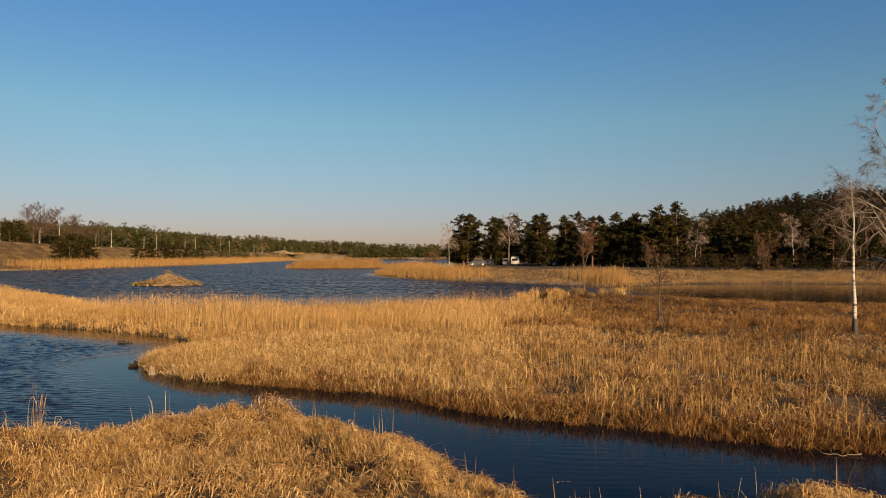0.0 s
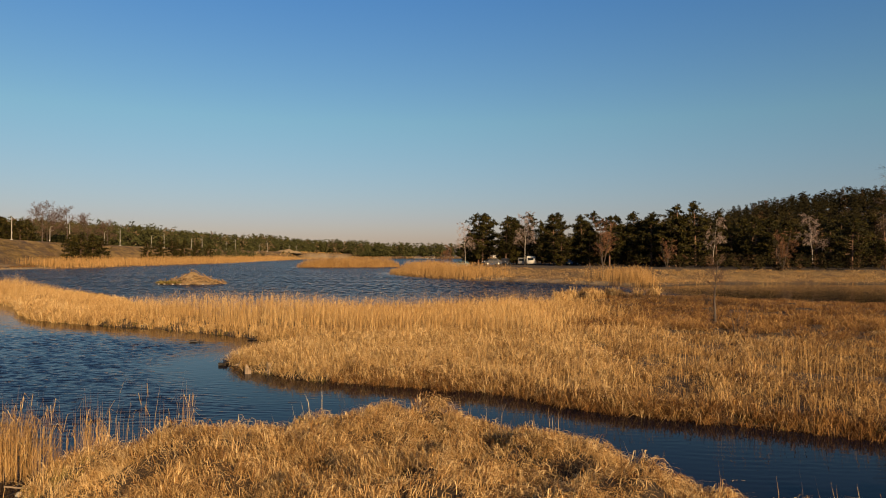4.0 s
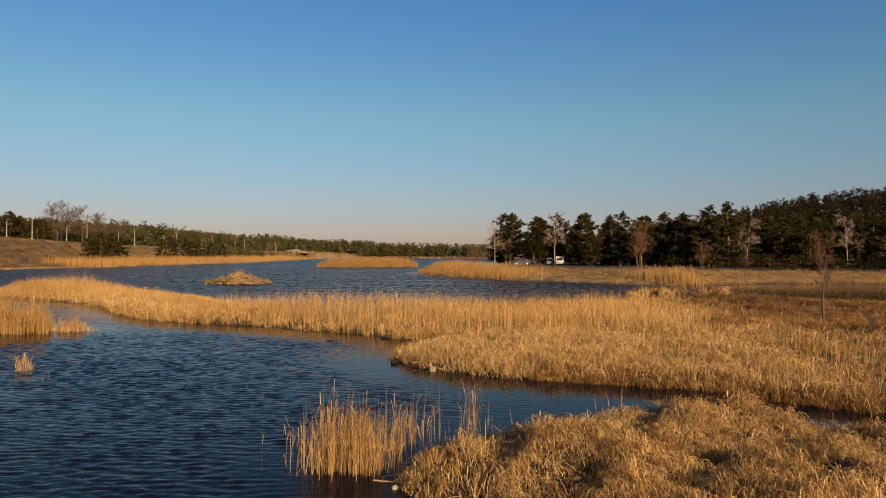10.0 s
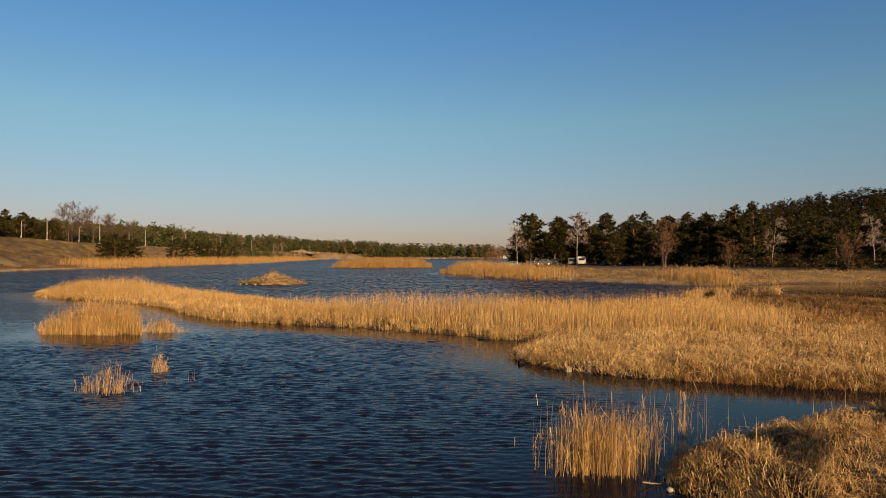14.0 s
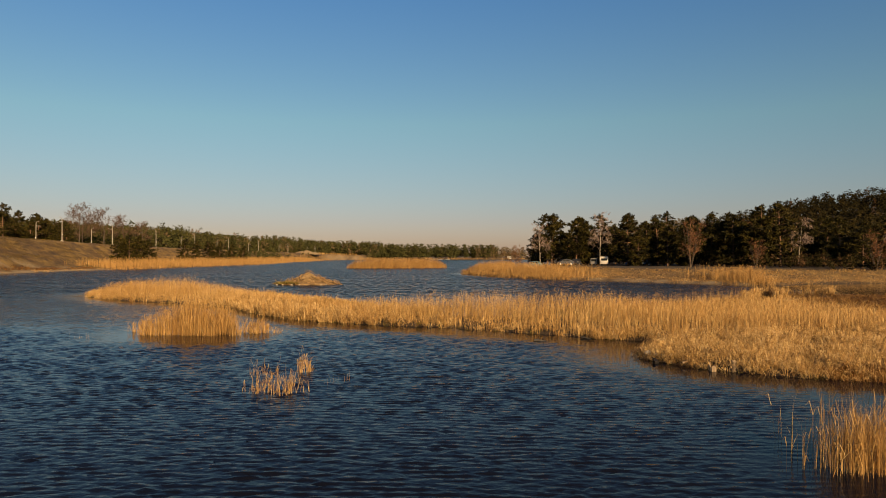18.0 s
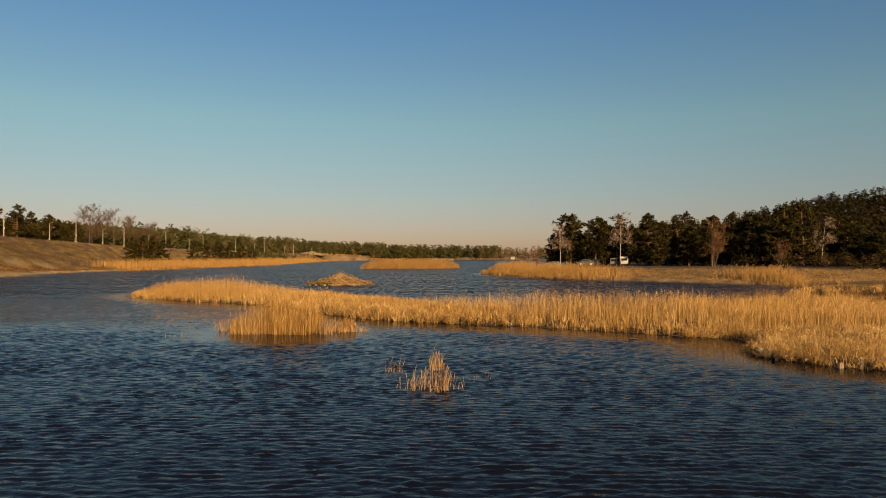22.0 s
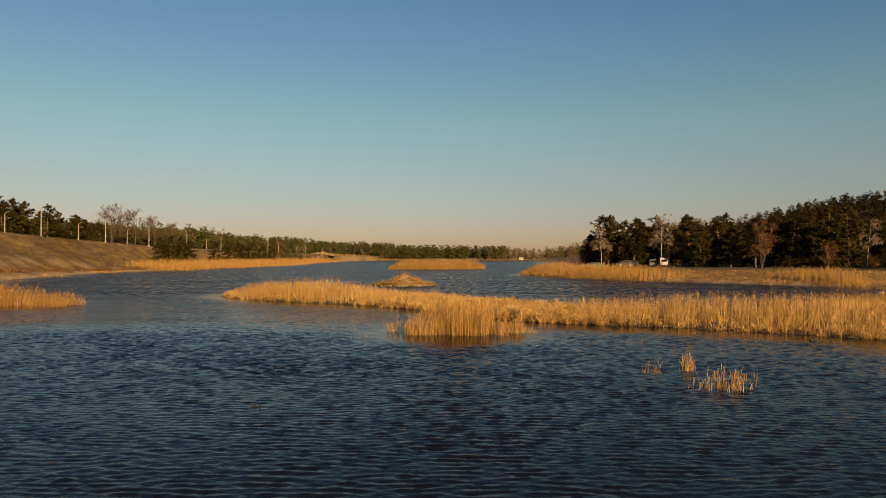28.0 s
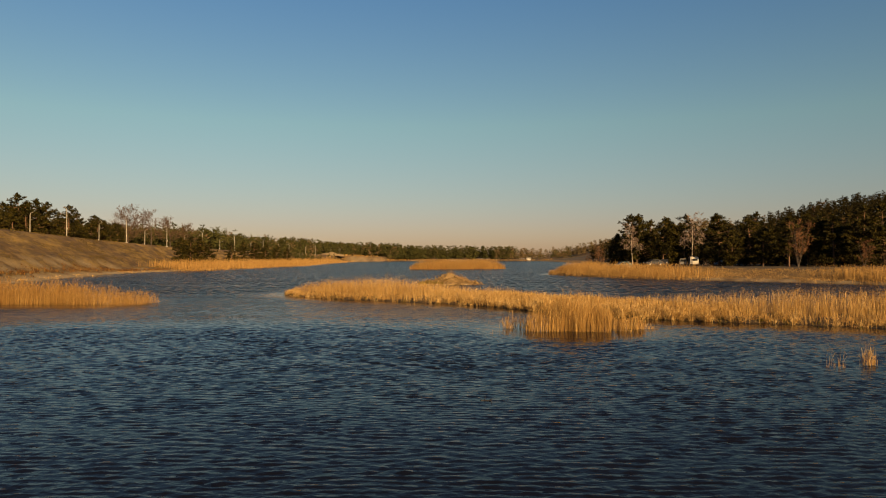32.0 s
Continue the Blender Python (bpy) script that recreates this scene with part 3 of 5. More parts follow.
def reeds(x, y, h, width, tone, leaves=2, lean=0.06, head=0.25, z=None):
    """Reed stems with dead leaves and a plume each."""
    z = np.maximum(zat(x, y), -0.3) if z is None else z
    n = len(x)
    hh = h * np.clip(rng.normal(0.86, 0.16, n), 0.4, 1.3)
    az = rng.normal(0.2, 1.3, n)
    reach = hh * np.abs(rng.normal(lean, lean, n))
    t = np.clip(tone + rng.normal(0, 0.12, n), 0, 1)
    parts = [ribbons(x, y, z - 0.05, az, reach, hh, width, np.full(n, 0.55), np.full(n, 1.0), t)]
    for _ in range(leaves):
        u = rng.uniform(0.25, 0.85, n)
        la = az + rng.uniform(-1.6, 1.6, n)
        parts.append(ribbons(x + np.cos(az) * reach * u ** 1.5, y + np.sin(az) * reach * u ** 1.5, z + hh * u, la, rng.uniform(0.15, 0.38, n), rng.uniform(0.15, 0.35, n), width * 1.2,
                             np.full(n, 0.9), rng.uniform(0.1, 1.0, n), np.clip(t + rng.normal(0.05, 0.1, n), 0, 1)))
    if not head:
        return gather(parts)
    k = rng.random(n) < 0.6
    parts.append(plumes((x + np.cos(az) * reach)[k], (y + np.sin(az) * reach)[k], (z + hh)[k] - 0.08, az[k], head * rng.uniform(0.7, 1.2, k.sum()), np.clip(t[k] - 0.10, 0, 1)))
    return gather(parts)


def shore(poly, lo, hi):
    """Keeps spots between lo and hi metres inside a shoreline."""
    def keep(x, y):
        s = shore_dist(poly, x, y)
        return ((s > lo) & (s < hi)).astype(float)
    return keep


# near bank: flattened sedge hay in tussocks
def near_keep(x, y):
    s = shore_dist(NEAR_BANK, x, y)
    return ((s > -0.10) & (y > 5.5)) * np.where(x < -8.6, 0.55 + 0.45 * sm((s - 0.3) / 0.9), 1.0) * (0.34 + 0.66 * sm((fbm(x, y, 1.15, 41) - 0.35) / 0.14))


tx, ty = scatter((-12, 5, 8, 17.5), 1900, near_keep)
patch = fbm(tx, ty, 0.35, 44)
stuff("sedge_hay", [tussocks(tx, ty, 34, 0.15, 0.48, 0.010, 0.40 + 0.45 * patch), strands(*scatter((-12.5, 5, 8, 17.8), 200000, near_keep), 0.29, 0.21, 0.0095, 0.66)], STRAW, "flattened golden dry sedge in tussocks on the near bank", "dry grass")
tx, ty = scatter((-12, 5, 8, 17.5), 1600, lambda x, y: near_keep(x, y) * (fbm(x, y, 0.5, 47) > 0.5))
stuff("brown_sedge", [tussocks(tx, ty, 24, 0.20, 0.40, 0.013, 0.45), strands(*scatter((-12.5, 5, 8, 17.8), 60000, near_keep), 0.28, 0.24, 0.011, 0.60)], BROWN, "brown dead sedge among the golden hay", "dry grass")
tx, ty = scatter((-12.6, 5, 8, 17.5), 3200, lambda x, y: shore(NEAR_BANK, -0.15, 1.4)(x, y) * np.where(x < -8.6, 1.0, 0.35) * (fbm(x, y, 0.6, 48) > 0.35))
stuff("bank_moss_grass", [tussocks(tx, ty, 18, 0.17, 0.20, 0.009, 0.62)], MOSS, "olive green moss and grass along the wet bank", "grass")
tx, ty = scatter((-11.5, 5, 8, 17.2), 700, lambda x, y: shore(NEAR_BANK, 0.1, 1.6)(x, y))
stuff("tall_dry_grass", [uprights(tx, ty, 0.75, 0.010, 0.12, 0.6)], STRAW, "thin upright dry stalks along the bank", "dry grass")

# reed stand in the water beside the near bank
cx = np.concatenate([rng.normal(-12.75, 0.46, 760), rng.normal(-11.75, 0.20, 60), rng.uniform(-13.6, -9.8, 70), rng.normal(-10.3, 0.08, 22)])
cy = np.concatenate([rng.normal(13.30, 0.27, 760), rng.normal(14.6, 0.2, 60), rng.normal(14.6, 0.5, 70), rng.normal(15.9, 0.08, 22)])
stuff("reed_stand", [reeds(cx, cy, 1.45 + 0.35 * rng.random(len(cx)) ** 3, 0.0085, 0.46, leaves=1, lean=0.06, head=0.0)], STRAW, "upright pale dry reed stems in shallow water", "reeds")

# marsh: strip of tall reeds along the water, hay on the point, matted brown sedge behind
def tall_strip(x, y):
    s = shore_dist(MARSH, x, y)
    west = sm((-9.5 - x) / 1.0)
    rear = sm((y - 33.0 - 0.5 * (fbm(x, y, 0.3, 61) - 0.5) * 6 + 0.18 * (x + 12)) / 1.5) * sm((10 - x) / 10)
    return np.clip(np.maximum(west * (y > 33.5), rear), 0, 1) * (s > -0.15) * (s < 13.0) * np.where(x < -14, 1.0, sm(46.5 + 0.5 * np.maximum(x + 14, 0) - y))


rx_, ry_ = scatter((-60, 30, 10, 76), 170000, tall_strip)
low = fbm(rx_, ry_, 0.13, 63)
dip = np.exp(-((rx_ + 33.0) / 10.5) ** 4)
rs = shore_dist(MARSH, rx_, ry_)
rh = (0.85 + 1.5 * low) * (0.30 + 0.70 * sm((rs + 0.8 * (fbm(rx_, ry_, 0.5, 64) - 0.5)) / 2.6)) * (0.35 + 0.65 * sm((rx_ + 59) / 7)) * (1 - 0.55 * dip) * (1 - 0.55 * sm((rx_ + 14) / 20))
stuff("reed_bed", [reeds(rx_, ry_, rh, 0.012, 0.43 + 0.38 * low, leaves=1, lean=0.075, head=0.12)], REED, "tall golden dry reeds fringing the marsh", "reeds")
tx, ty = scatter((-42, 38, -20, 66), 3200, lambda x, y: shore(MARSH, -0.1, 7.0)(x, y) * np.exp(-((x + 31.0) / 8.0) ** 4))
ex, ey = scatter((-58, 30, -12, 74), 9000, lambda x, y: shore(MARSH, -0.25, 1.3)(x, y) * (y < 72) * (fbm(x, y, 0.35, 69) > 0.36))
stuff("bank_sedge", [tussocks(ex, ey, 22, 0.34, 0.50, 0.018, 0.45 + 0.3 * fbm(ex, ey, 0.5, 70))], STRAW, "low straw sedge along the front of the reed bed", "dry grass")
stuff("sedge_hay", [tussocks(tx, ty, 40, 0.50, 0.6, 0.022, 0.40 + 0.45 * fbm(tx, ty, 0.4, 68))], STRAW, "low golden sedge along the narrow neck of the marsh", "dry grass")
tx, ty = scatter((-8, 12, 14, 26), 9000, lambda x, y: shore(MARSH, -0.25, 0.7)(x, y))
stuff("bank_sedge", [tussocks(tx, ty, 22, 0.30, 0.42, 0.014, 0.45)], BROWN, "brown sedge hanging over the channel bank", "dry grass")
rx_, ry_ = scatter((-12, 44, 8, 58), 5200, lambda x, y: shore(MARSH, -3.0, 1.5)(x, y) * sm((y - 44) / 3))
stuff("thin_reeds", [reeds(rx_, ry_, 1.7, 0.015, 0.55, leaves=0, head=0.12, z=np.full(len(rx_), -0.2))], REED, "thin dry reeds standing in open water", "reeds")
rx_, ry_ = scatter((14, 54, 70, 72), 700, lambda x, y: shore(MARSH, -5.0, 0.6)(x, y) * (fbm(x, y, 0.4, 65) > 0.45))
stuff("thin_reeds", [reeds(rx_, ry_, 0.8, 0.016, 0.55, leaves=1, head=0.1, z=np.full(len(rx_), -0.2))], REED, "thin dry reeds standing in the calm channel", "reeds")


def point_hay(x, y):
    s = shore_dist(MARSH, x, y)
    return (s > -0.12) * sm((35.2 - y) / 1.5) * sm((3.0 - x) / 5) * (x > -14) * (0.45 + 0.55 * (fbm(x, y, 0.6, 71) > 0.38))


tx, ty = scatter((-14, 18, 4, 36), 3000, point_hay)
stuff("sedge_hay", [tussocks(tx, ty, 26, 0.28, 0.62, 0.014, 0.44 + 0.4 * fbm(tx, ty, 0.3, 72)), strands(*scatter((-14, 18, 4, 36), 72000, point_hay), 0.46, 0.38, 0.0145, 0.66)], STRAW, "flattened golden dry sedge on the marsh point", "dry grass")


def fine_reed(x, y):
    s = shore_dist(MARSH, x, y)
    band = sm(1 - np.abs(y - 26.5 + 0.35 * x) / 7.0) * sm((x + 6) / 4) * sm((18 - x) / 6)
    return (s > -0.10) * np.maximum(0.6 * band * sm((fbm(x, y, 0.3, 75) - 0.40) / 0.15), 0.7 * sm((2.6 - s) / 1.2) * (y < 24) * (fbm(x, y, 0.5, 77) > 0.40))


rx_, ry_ = scatter((-8, 11, 30, 36), 34000, fine_reed)
stuff("fine_reed_bed", [reeds(rx_, ry_, 0.45 + 0.8 * fbm(rx_, ry_, 0.35, 79), 0.0095, 0.58, leaves=0, lean=0.09, head=0.14)], REED, "fine pale golden reed grass along the channel", "dry grass")


def sedge_mat(x, y):
    s = shore_dist(MARSH, x, y)
    return (s > -0.12) * sm((x + 6.5) / 5) * (0.10 + 0.90 * sm((fbm(x, y, 0.6, 81) - 0.36) / 0.12))


sx, sy = scatter((-6, 13, 26, 38), 75000, lambda x, y: sedge_mat(x, y) * sm((44 - y - 0.5 * x) / 14))
stuff("sedge_hay", [strands(sx, sy, 0.50, 0.34, 0.0145, 0.22 + 0.6 * fbm(sx, sy, 0.25, 82) - 0.008 * np.maximum(sx, 0))], STRAW, "tangled dry sedge blades on the open marsh", "dry grass")
tx, ty = scatter((-7, 11, 40, 40), 4200, sedge_mat)
far = sm((ty - 24) / 14)
stuff("matted_sedge", [tussocks(tx, ty, 26, 0.27, 0.62, 0.016, 0.64 - 0.20 * far)], BROWN, "matted brown and straw sedge on the marsh", "dry grass")
tx, ty = scatter((-4, 11, 45, 40), 2600, lambda x, y: sedge_mat(x, y) * (fbm(x, y, 0.35, 83) > 0.46) * (1 - 0.6 * sm((y - 26) / 12)))
stuff("sedge_hay", [tussocks(tx, ty, 34, 0.26, 0.65, 0.014, 0.54)], STRAW, "bleached sedge tussocks on the open marsh", "dry grass")
tx, ty = scatter((5, 33.5, 22, 40.6), 420, lambda x, y: sedge_mat(x, y) * sm((y - 33 - 2 * fbm(x, y, 0.3, 87)) / 3))
stuff("matted_sedge", [tussocks(tx, ty, 40, 0.42, 0.8, 0.018, 0.66)], BROWN, "low red brown sedge round the dead tree", "dry grass")
tx, ty = scatter((-6, 36, 70, 70), 16000, lambda x, y: np.maximum(sedge_mat(x, y), 0.4 * (shore_dist(MARSH, x, y) > 0.5)) * np.where(x > 36, 0.4, 1.0))
stuff("matted_sedge", [tussocks(tx, ty, 15, 0.27, 0.65, 0.026, 0.56)], BROWN, "red brown sedge on the back of the marsh", "dry grass")
tx, ty = scatter((4, 55, 16, 70), 260, lambda x, y: shore(MARSH, 0.0, 3.0)(x, y) * (y > 60))
stuff("sedge_hay", [tussocks(tx, ty, 60, 0.8, 0.7, 0.035, 0.55)], STRAW, "pale sedge tussocks at the channel mouth", "dry grass")
tx, ty = scatter((-60, 12, 40, 76), 30000, lambda x, y: shore(MARSH, -0.2, 0.5)(x, y) * (fbm(x, y, 0.4, 85) > 0.42) * (y < 72))
stuff("bank_moss_grass", [tussocks(tx, ty, 12, 0.16, 0.26, 0.02, 0.42)], MOSS, "olive green moss and grass at the water line", "grass")


# reed islets in open water
def islet(cx, cy, rx, ry, n, h, tone, label, width=0.016, z=-0.3, leaves=2, head=0.25):
    a, r = rng.uniform(0, 2 * np.pi, n), np.sqrt(rng.random(n))
    edge = 1 + 0.25 * np.sin(3 * a + cx) + 0.12 * np.sin(7 * a)
    x, y = cx + np.cos(a) * r * rx * edge, cy + np.sin(a) * r * ry * edge
    dense = fbm(x, y, 0.7, 91) > 0.30
    x, y = x[dense], y[dense]
    h = h * (1.0 - 0.45 * np.clip(((x - cx) / rx) ** 2 + ((y - cy) / ry) ** 2, 0, 1.2)) * (0.68 + 0.60 * fbm(x, y, 1.3, 92))
    return stuff("reed_islet", [reeds(x, y, h, width, tone, leaves=leaves, head=head, z=np.full(len(x), z))], REED, label, "reeds")


islet(-33.9, 35.9, 2.45, 1.5, 2700, 2.25, 0.52, "round clump of tall golden reeds in open water", 0.014, leaves=1, head=0.12)
islet(-37.3, 37.0, 0.9, 0.5, 90, 1.0, 0.55, "sparse short reeds beside the clump")
islet(-30.9, 36.3, 1.0, 0.5, 230, 1.0, 0.55, "sparse reed stubs beside the clump")
islet(-25.83, 20.5, 0.90, 0.42, 120, 1.08, 0.55, "loose clump of short thin reeds in open water", 0.010, leaves=1, head=0.0)
islet(-25.75, 24.0, 0.30, 0.22, 60, 1.15, 0.60, "small tuft of reeds in open water", 0.011, leaves=1, head=0.0)
islet(-25.2, 22.0, 1.7, 0.9, 60, 0.62, 0.5, "scattered reed stubs in open water", 0.008, leaves=0, head=0.0)
islet(-27.2, 23.5, 0.40, 0.25, 26, 0.95, 0.5, "scattered reed stubs in open water", 0.008, leaves=1, head=0.0)
islet(-24.0, 22.4, 0.22, 0.20, 12, 0.8, 0.5, "scattered reed stubs in open water", 0.008, leaves=0, head=0.0)
islet(-38.6, 33.6, 0.9, 0.5, 26, 0.75, 0.5, "scattered reed stubs in open water", 0.009, leaves=0, head=0.0)
islet(-79, 56.8, 12.5, 3.4, 13000, 2.15, 0.40, "long stand of tall reeds near the railway shore", 0.013, leaves=1)
ax, ay = scatter((-60, 220, -18, 250), 42000, shore(ISLAND, -0.6, 99))
stuff("reed_island", [reeds(ax, ay, 2.7 * (0.5 + 0.5 * sm(shore_dist(ISLAND, ax, ay) / 2.5)), 0.05, 0.45, leaves=0, head=0.4)], REED, "reed island in the middle of the lake", "reeds")
ax, ay = scatter((-18, 94, 26, 168), 110000, lambda x, y: shore(EAST_BANK, -0.8, 9.0)(x, y) * np.maximum(sm((5 - x) / 6 + (fbm(x, y, 0.08, 93) - 0.4) * 2), np.exp(-((x - 23.5) / 3.0) ** 2)))
stuff("reed_bed", [reeds(ax, ay, (1.3 + 1.0 * fbm(ax, ay, 0.12, 94)) * (0.5 + 0.5 * sm(shore_dist(EAST_BANK, ax, ay) / 3)), 0.030, 0.5, leaves=0, head=0.35)], REED, "reeds along the wooded bank", "reeds")
ax, ay = scatter((-14, 94, 130, 140), 110000, lambda x, y: shore(EAST_BANK, -0.2, 17.0)(x, y) * (0.30 + 0.70 * (fbm(x, y, 0.25, 95) > 0.42)))
stuff("bank_grass", [uprights(ax, ay, 0.12 + 0.42 * fbm(ax, ay, 0.18, 96) ** 1.5, 0.045, 0.9, 0.50)], STRAW, "dry grass on the bank below the pines", "dry grass")
ax, ay = scatter((-135, 190, -100, 520), 75000, lambda x, y: shore(WEST_BANK, -1.0, 11.0)(x, y) * sm((y - 188) / 14))
stuff("reed_bed", [reeds(ax, ay, 2.2 * (0.55 + 0.45 * sm(shore_dist(WEST_BANK, ax, ay) / 3)), 0.06, 0.48, leaves=0, head=0.4)], REED, "reed fringe along the railway shore", "reeds")
ax, ay = scatter((-145, 500, 80, 800), 16000, lambda x, y: shore(WEST_BANK, -2.0, 16.0)(x, y))
stuff("reed_bed", [uprights(ax, ay, 1.6, 0.22, 0.2, 0.5)], REED, "pale reeds on the far shore", "reeds")

# ---------------------------------------------------------------- trees
def tube(pts, radii, sides=6):
    """A tapered limb through the points."""
    pts = np.asarray(pts, float)
    co, tris = [], []
    for i, (p, r) in enumerate(zip(pts, radii)):
        d = pts[min(i + 1, len(pts) - 1)] - pts[max(i - 1, 0)]
        d = d / (np.linalg.norm(d) + 1e-9)
        u = np.cross(d, (0.3, 1, 0.1) if abs(d[0]) > 0.6 else (1, 0.2, 0.1))
        u /= np.linalg.norm(u)
        v = np.cross(d, u)
        for k in range(sides):
            a = 2 * math.pi * k / sides
            co.append(p + r * (math.cos(a) * u + math.sin(a) * v))
        if i:
            for k in range(sides):
                a, b = (i - 1) * sides + k, (i - 1) * sides + (k + 1) % sides
                tris += [(a, b, b + sides), (a, b + sides, a + sides)]
    co.append(pts[-1] + (pts[-1] - pts[-2]) * 0.02)
    last = (len(pts) - 1) * sides
    tris += [(last + k, last + (k + 1) % sides, len(co) - 1) for k in range(sides)]
    return np.array(co), np.array(tris), np.full(len(co), 0.5)


def needle_clumps(c, size, per, rnd, broad=0.20):
    """Bunches of needle sprays round each centre."""
    n = len(c) * per
    i = np.repeat(np.arange(len(c)), per)
    d = rnd.normal(0, 1, (n, 3))
    d[:, 2] = d[:, 2] * 0.55 + 0.30
    d /= np.linalg.norm(d, axis=1)[:, None]
    s = size[i] * rnd.uniform(0.6, 1.2, n)
    base = c[i] + d * (s * 0.25)[:, None]
    side = np.cross(d, rnd.normal(0, 1, (n, 3)))
    side /= np.linalg.norm(side, axis=1)[:, None]
    co = np.stack([base - side * (s * broad)[:, None], base + side * (s * broad)[:, None], base + d * s[:, None]], 1)
    tone = np.clip(rnd.uniform(0.2, 0.8, len(c))[i] + rnd.normal(0, 0.12, n), 0, 1)
    return co.reshape(-1, 3), np.arange(n * 3).reshape(-1, 3), np.repeat(tone, 3)


def pine(seed, h, crown_from, spread, label, per=18, open_top=0.0):
    """A Scots pine: tapered trunk, whorls of limbs and needle bunches along them."""
    rnd = np.random.default_rng(seed)
    tree = tagged(new("pine_tree"), label, "tree", "pines of the lakeside wood")
    bend = rnd.normal(0, 0.03 * h, 2)
    up = np.linspace(0, 1, 7)
    trunk = np.stack([bend[0] * up ** 2, bend[1] * up ** 2, up * h * 0.97 - 0.3], 1)
    put("trunk", mesh_np("trunk", *tube(trunk, 0.018 * h * (1 - up * 0.9) + 0.015, 7)[:2], smooth=True), PINE_BARK, tree)
    limbs, centres, sizes = [], [], []
    z = crown_from * h
    while z < h * 0.97:
        u = (z / h - crown_from) / (1 - crown_from)
        r = spread * h * (0.35 + 0.65 * math.sin(math.pi * min(1, 0.22 + 0.78 * u) ** (1.0 + open_top))) * (1.18 - 0.26 * u) * (1.0 if u < 0.75 else 1 - (u - 0.75) * 2.4)
        r = max(r, 0.05 * h)
        for k in range(rnd.integers(3, 6)):
            a, ln = rnd.uniform(0, 2 * math.pi), r * rnd.uniform(0.55, 1.25)
            rise = rnd.uniform(-0.12, 0.22) + 0.42 * u
            p0 = np.array([np.interp(z / h, up, trunk[:, 0]), np.interp(z / h, up, trunk[:, 1]), z])
            q = [p0, p0 + np.array([math.cos(a), math.sin(a), rise * 0.6]) * ln * 0.5, p0 + np.array([math.cos(a), math.sin(a), rise]) * ln]
            limbs.append(tube(q, [0.006 * h * (1 - u * 0.6), 0.004 * h * (1 - u * 0.6), 0.008], 3))
            for f in np.linspace(0.42, 1.05, max(3, int(ln / 0.42))):
                c = q[0] + (q[2] - q[0]) * f + rnd.normal(0, 0.16, 3)
                centres.append(c), sizes.append(rnd.uniform(0.38, 0.66))
        z += h * 0.050 * rnd.uniform(0.7, 1.3)
    for k in range(5):
        centres.append(np.array([trunk[-1][0], trunk[-1][1], h * (0.92 + 0.022 * k)]) + rnd.normal(0, 0.08, 3)), sizes.append(0.42)
    co, tris, tone = gather(limbs)
    put("branchwork", mesh_np("branchwork", co, tris), PINE_BARK, tree)
    put("crown", mesh_np("crown", *needle_clumps(np.array(centres), np.array(sizes), per, rnd, 0.19)), NEEDLE, tree)
    return tree


def branching(rnd, start, way, length, radius, depth, limbs, twigs, droop=0.0, spread=0.6, dense=1):
    """Limbs that fork into finer ones; the last become thin twigs."""
    n = 4 if depth > 1 else 3
    pts, d = [np.array(start, float)], np.array(way, float)
    for i in range(n):
        d = d + rnd.normal(0, 0.10, 3) + np.array([0, 0, 0.07 - droop * (3 - depth) * 0.5])
        d /= np.linalg.norm(d)
        pts.append(pts[-1] + d * length / n)
    limbs.append(tube(pts, np.linspace(radius, radius * 0.45, n + 1), 4 if depth > 1 else 3))
    if depth == 0:
        for k in range(9 * dense):
            f = rnd.uniform(0.2, 1)
            twigs.append((pts[int(f * n)] if f < 1 else pts[-1], d + rnd.normal(0, 0.55, 3), length * rnd.uniform(0.4, 0.9)))
        return
    for k in range(4 if depth > 1 else 5):
        f = rnd.uniform(0.3, 1.0)
        p = np.array([np.interp(f * n, range(n + 1), [q[j] for q in pts]) for j in range(3)])
        e = d + rnd.normal(0, spread, 3)
        branching(rnd, p, e / np.linalg.norm(e), length * rnd.uniform(0.45, 0.7), radius * 0.42, depth - 1, limbs, twigs, droop, spread, dense)


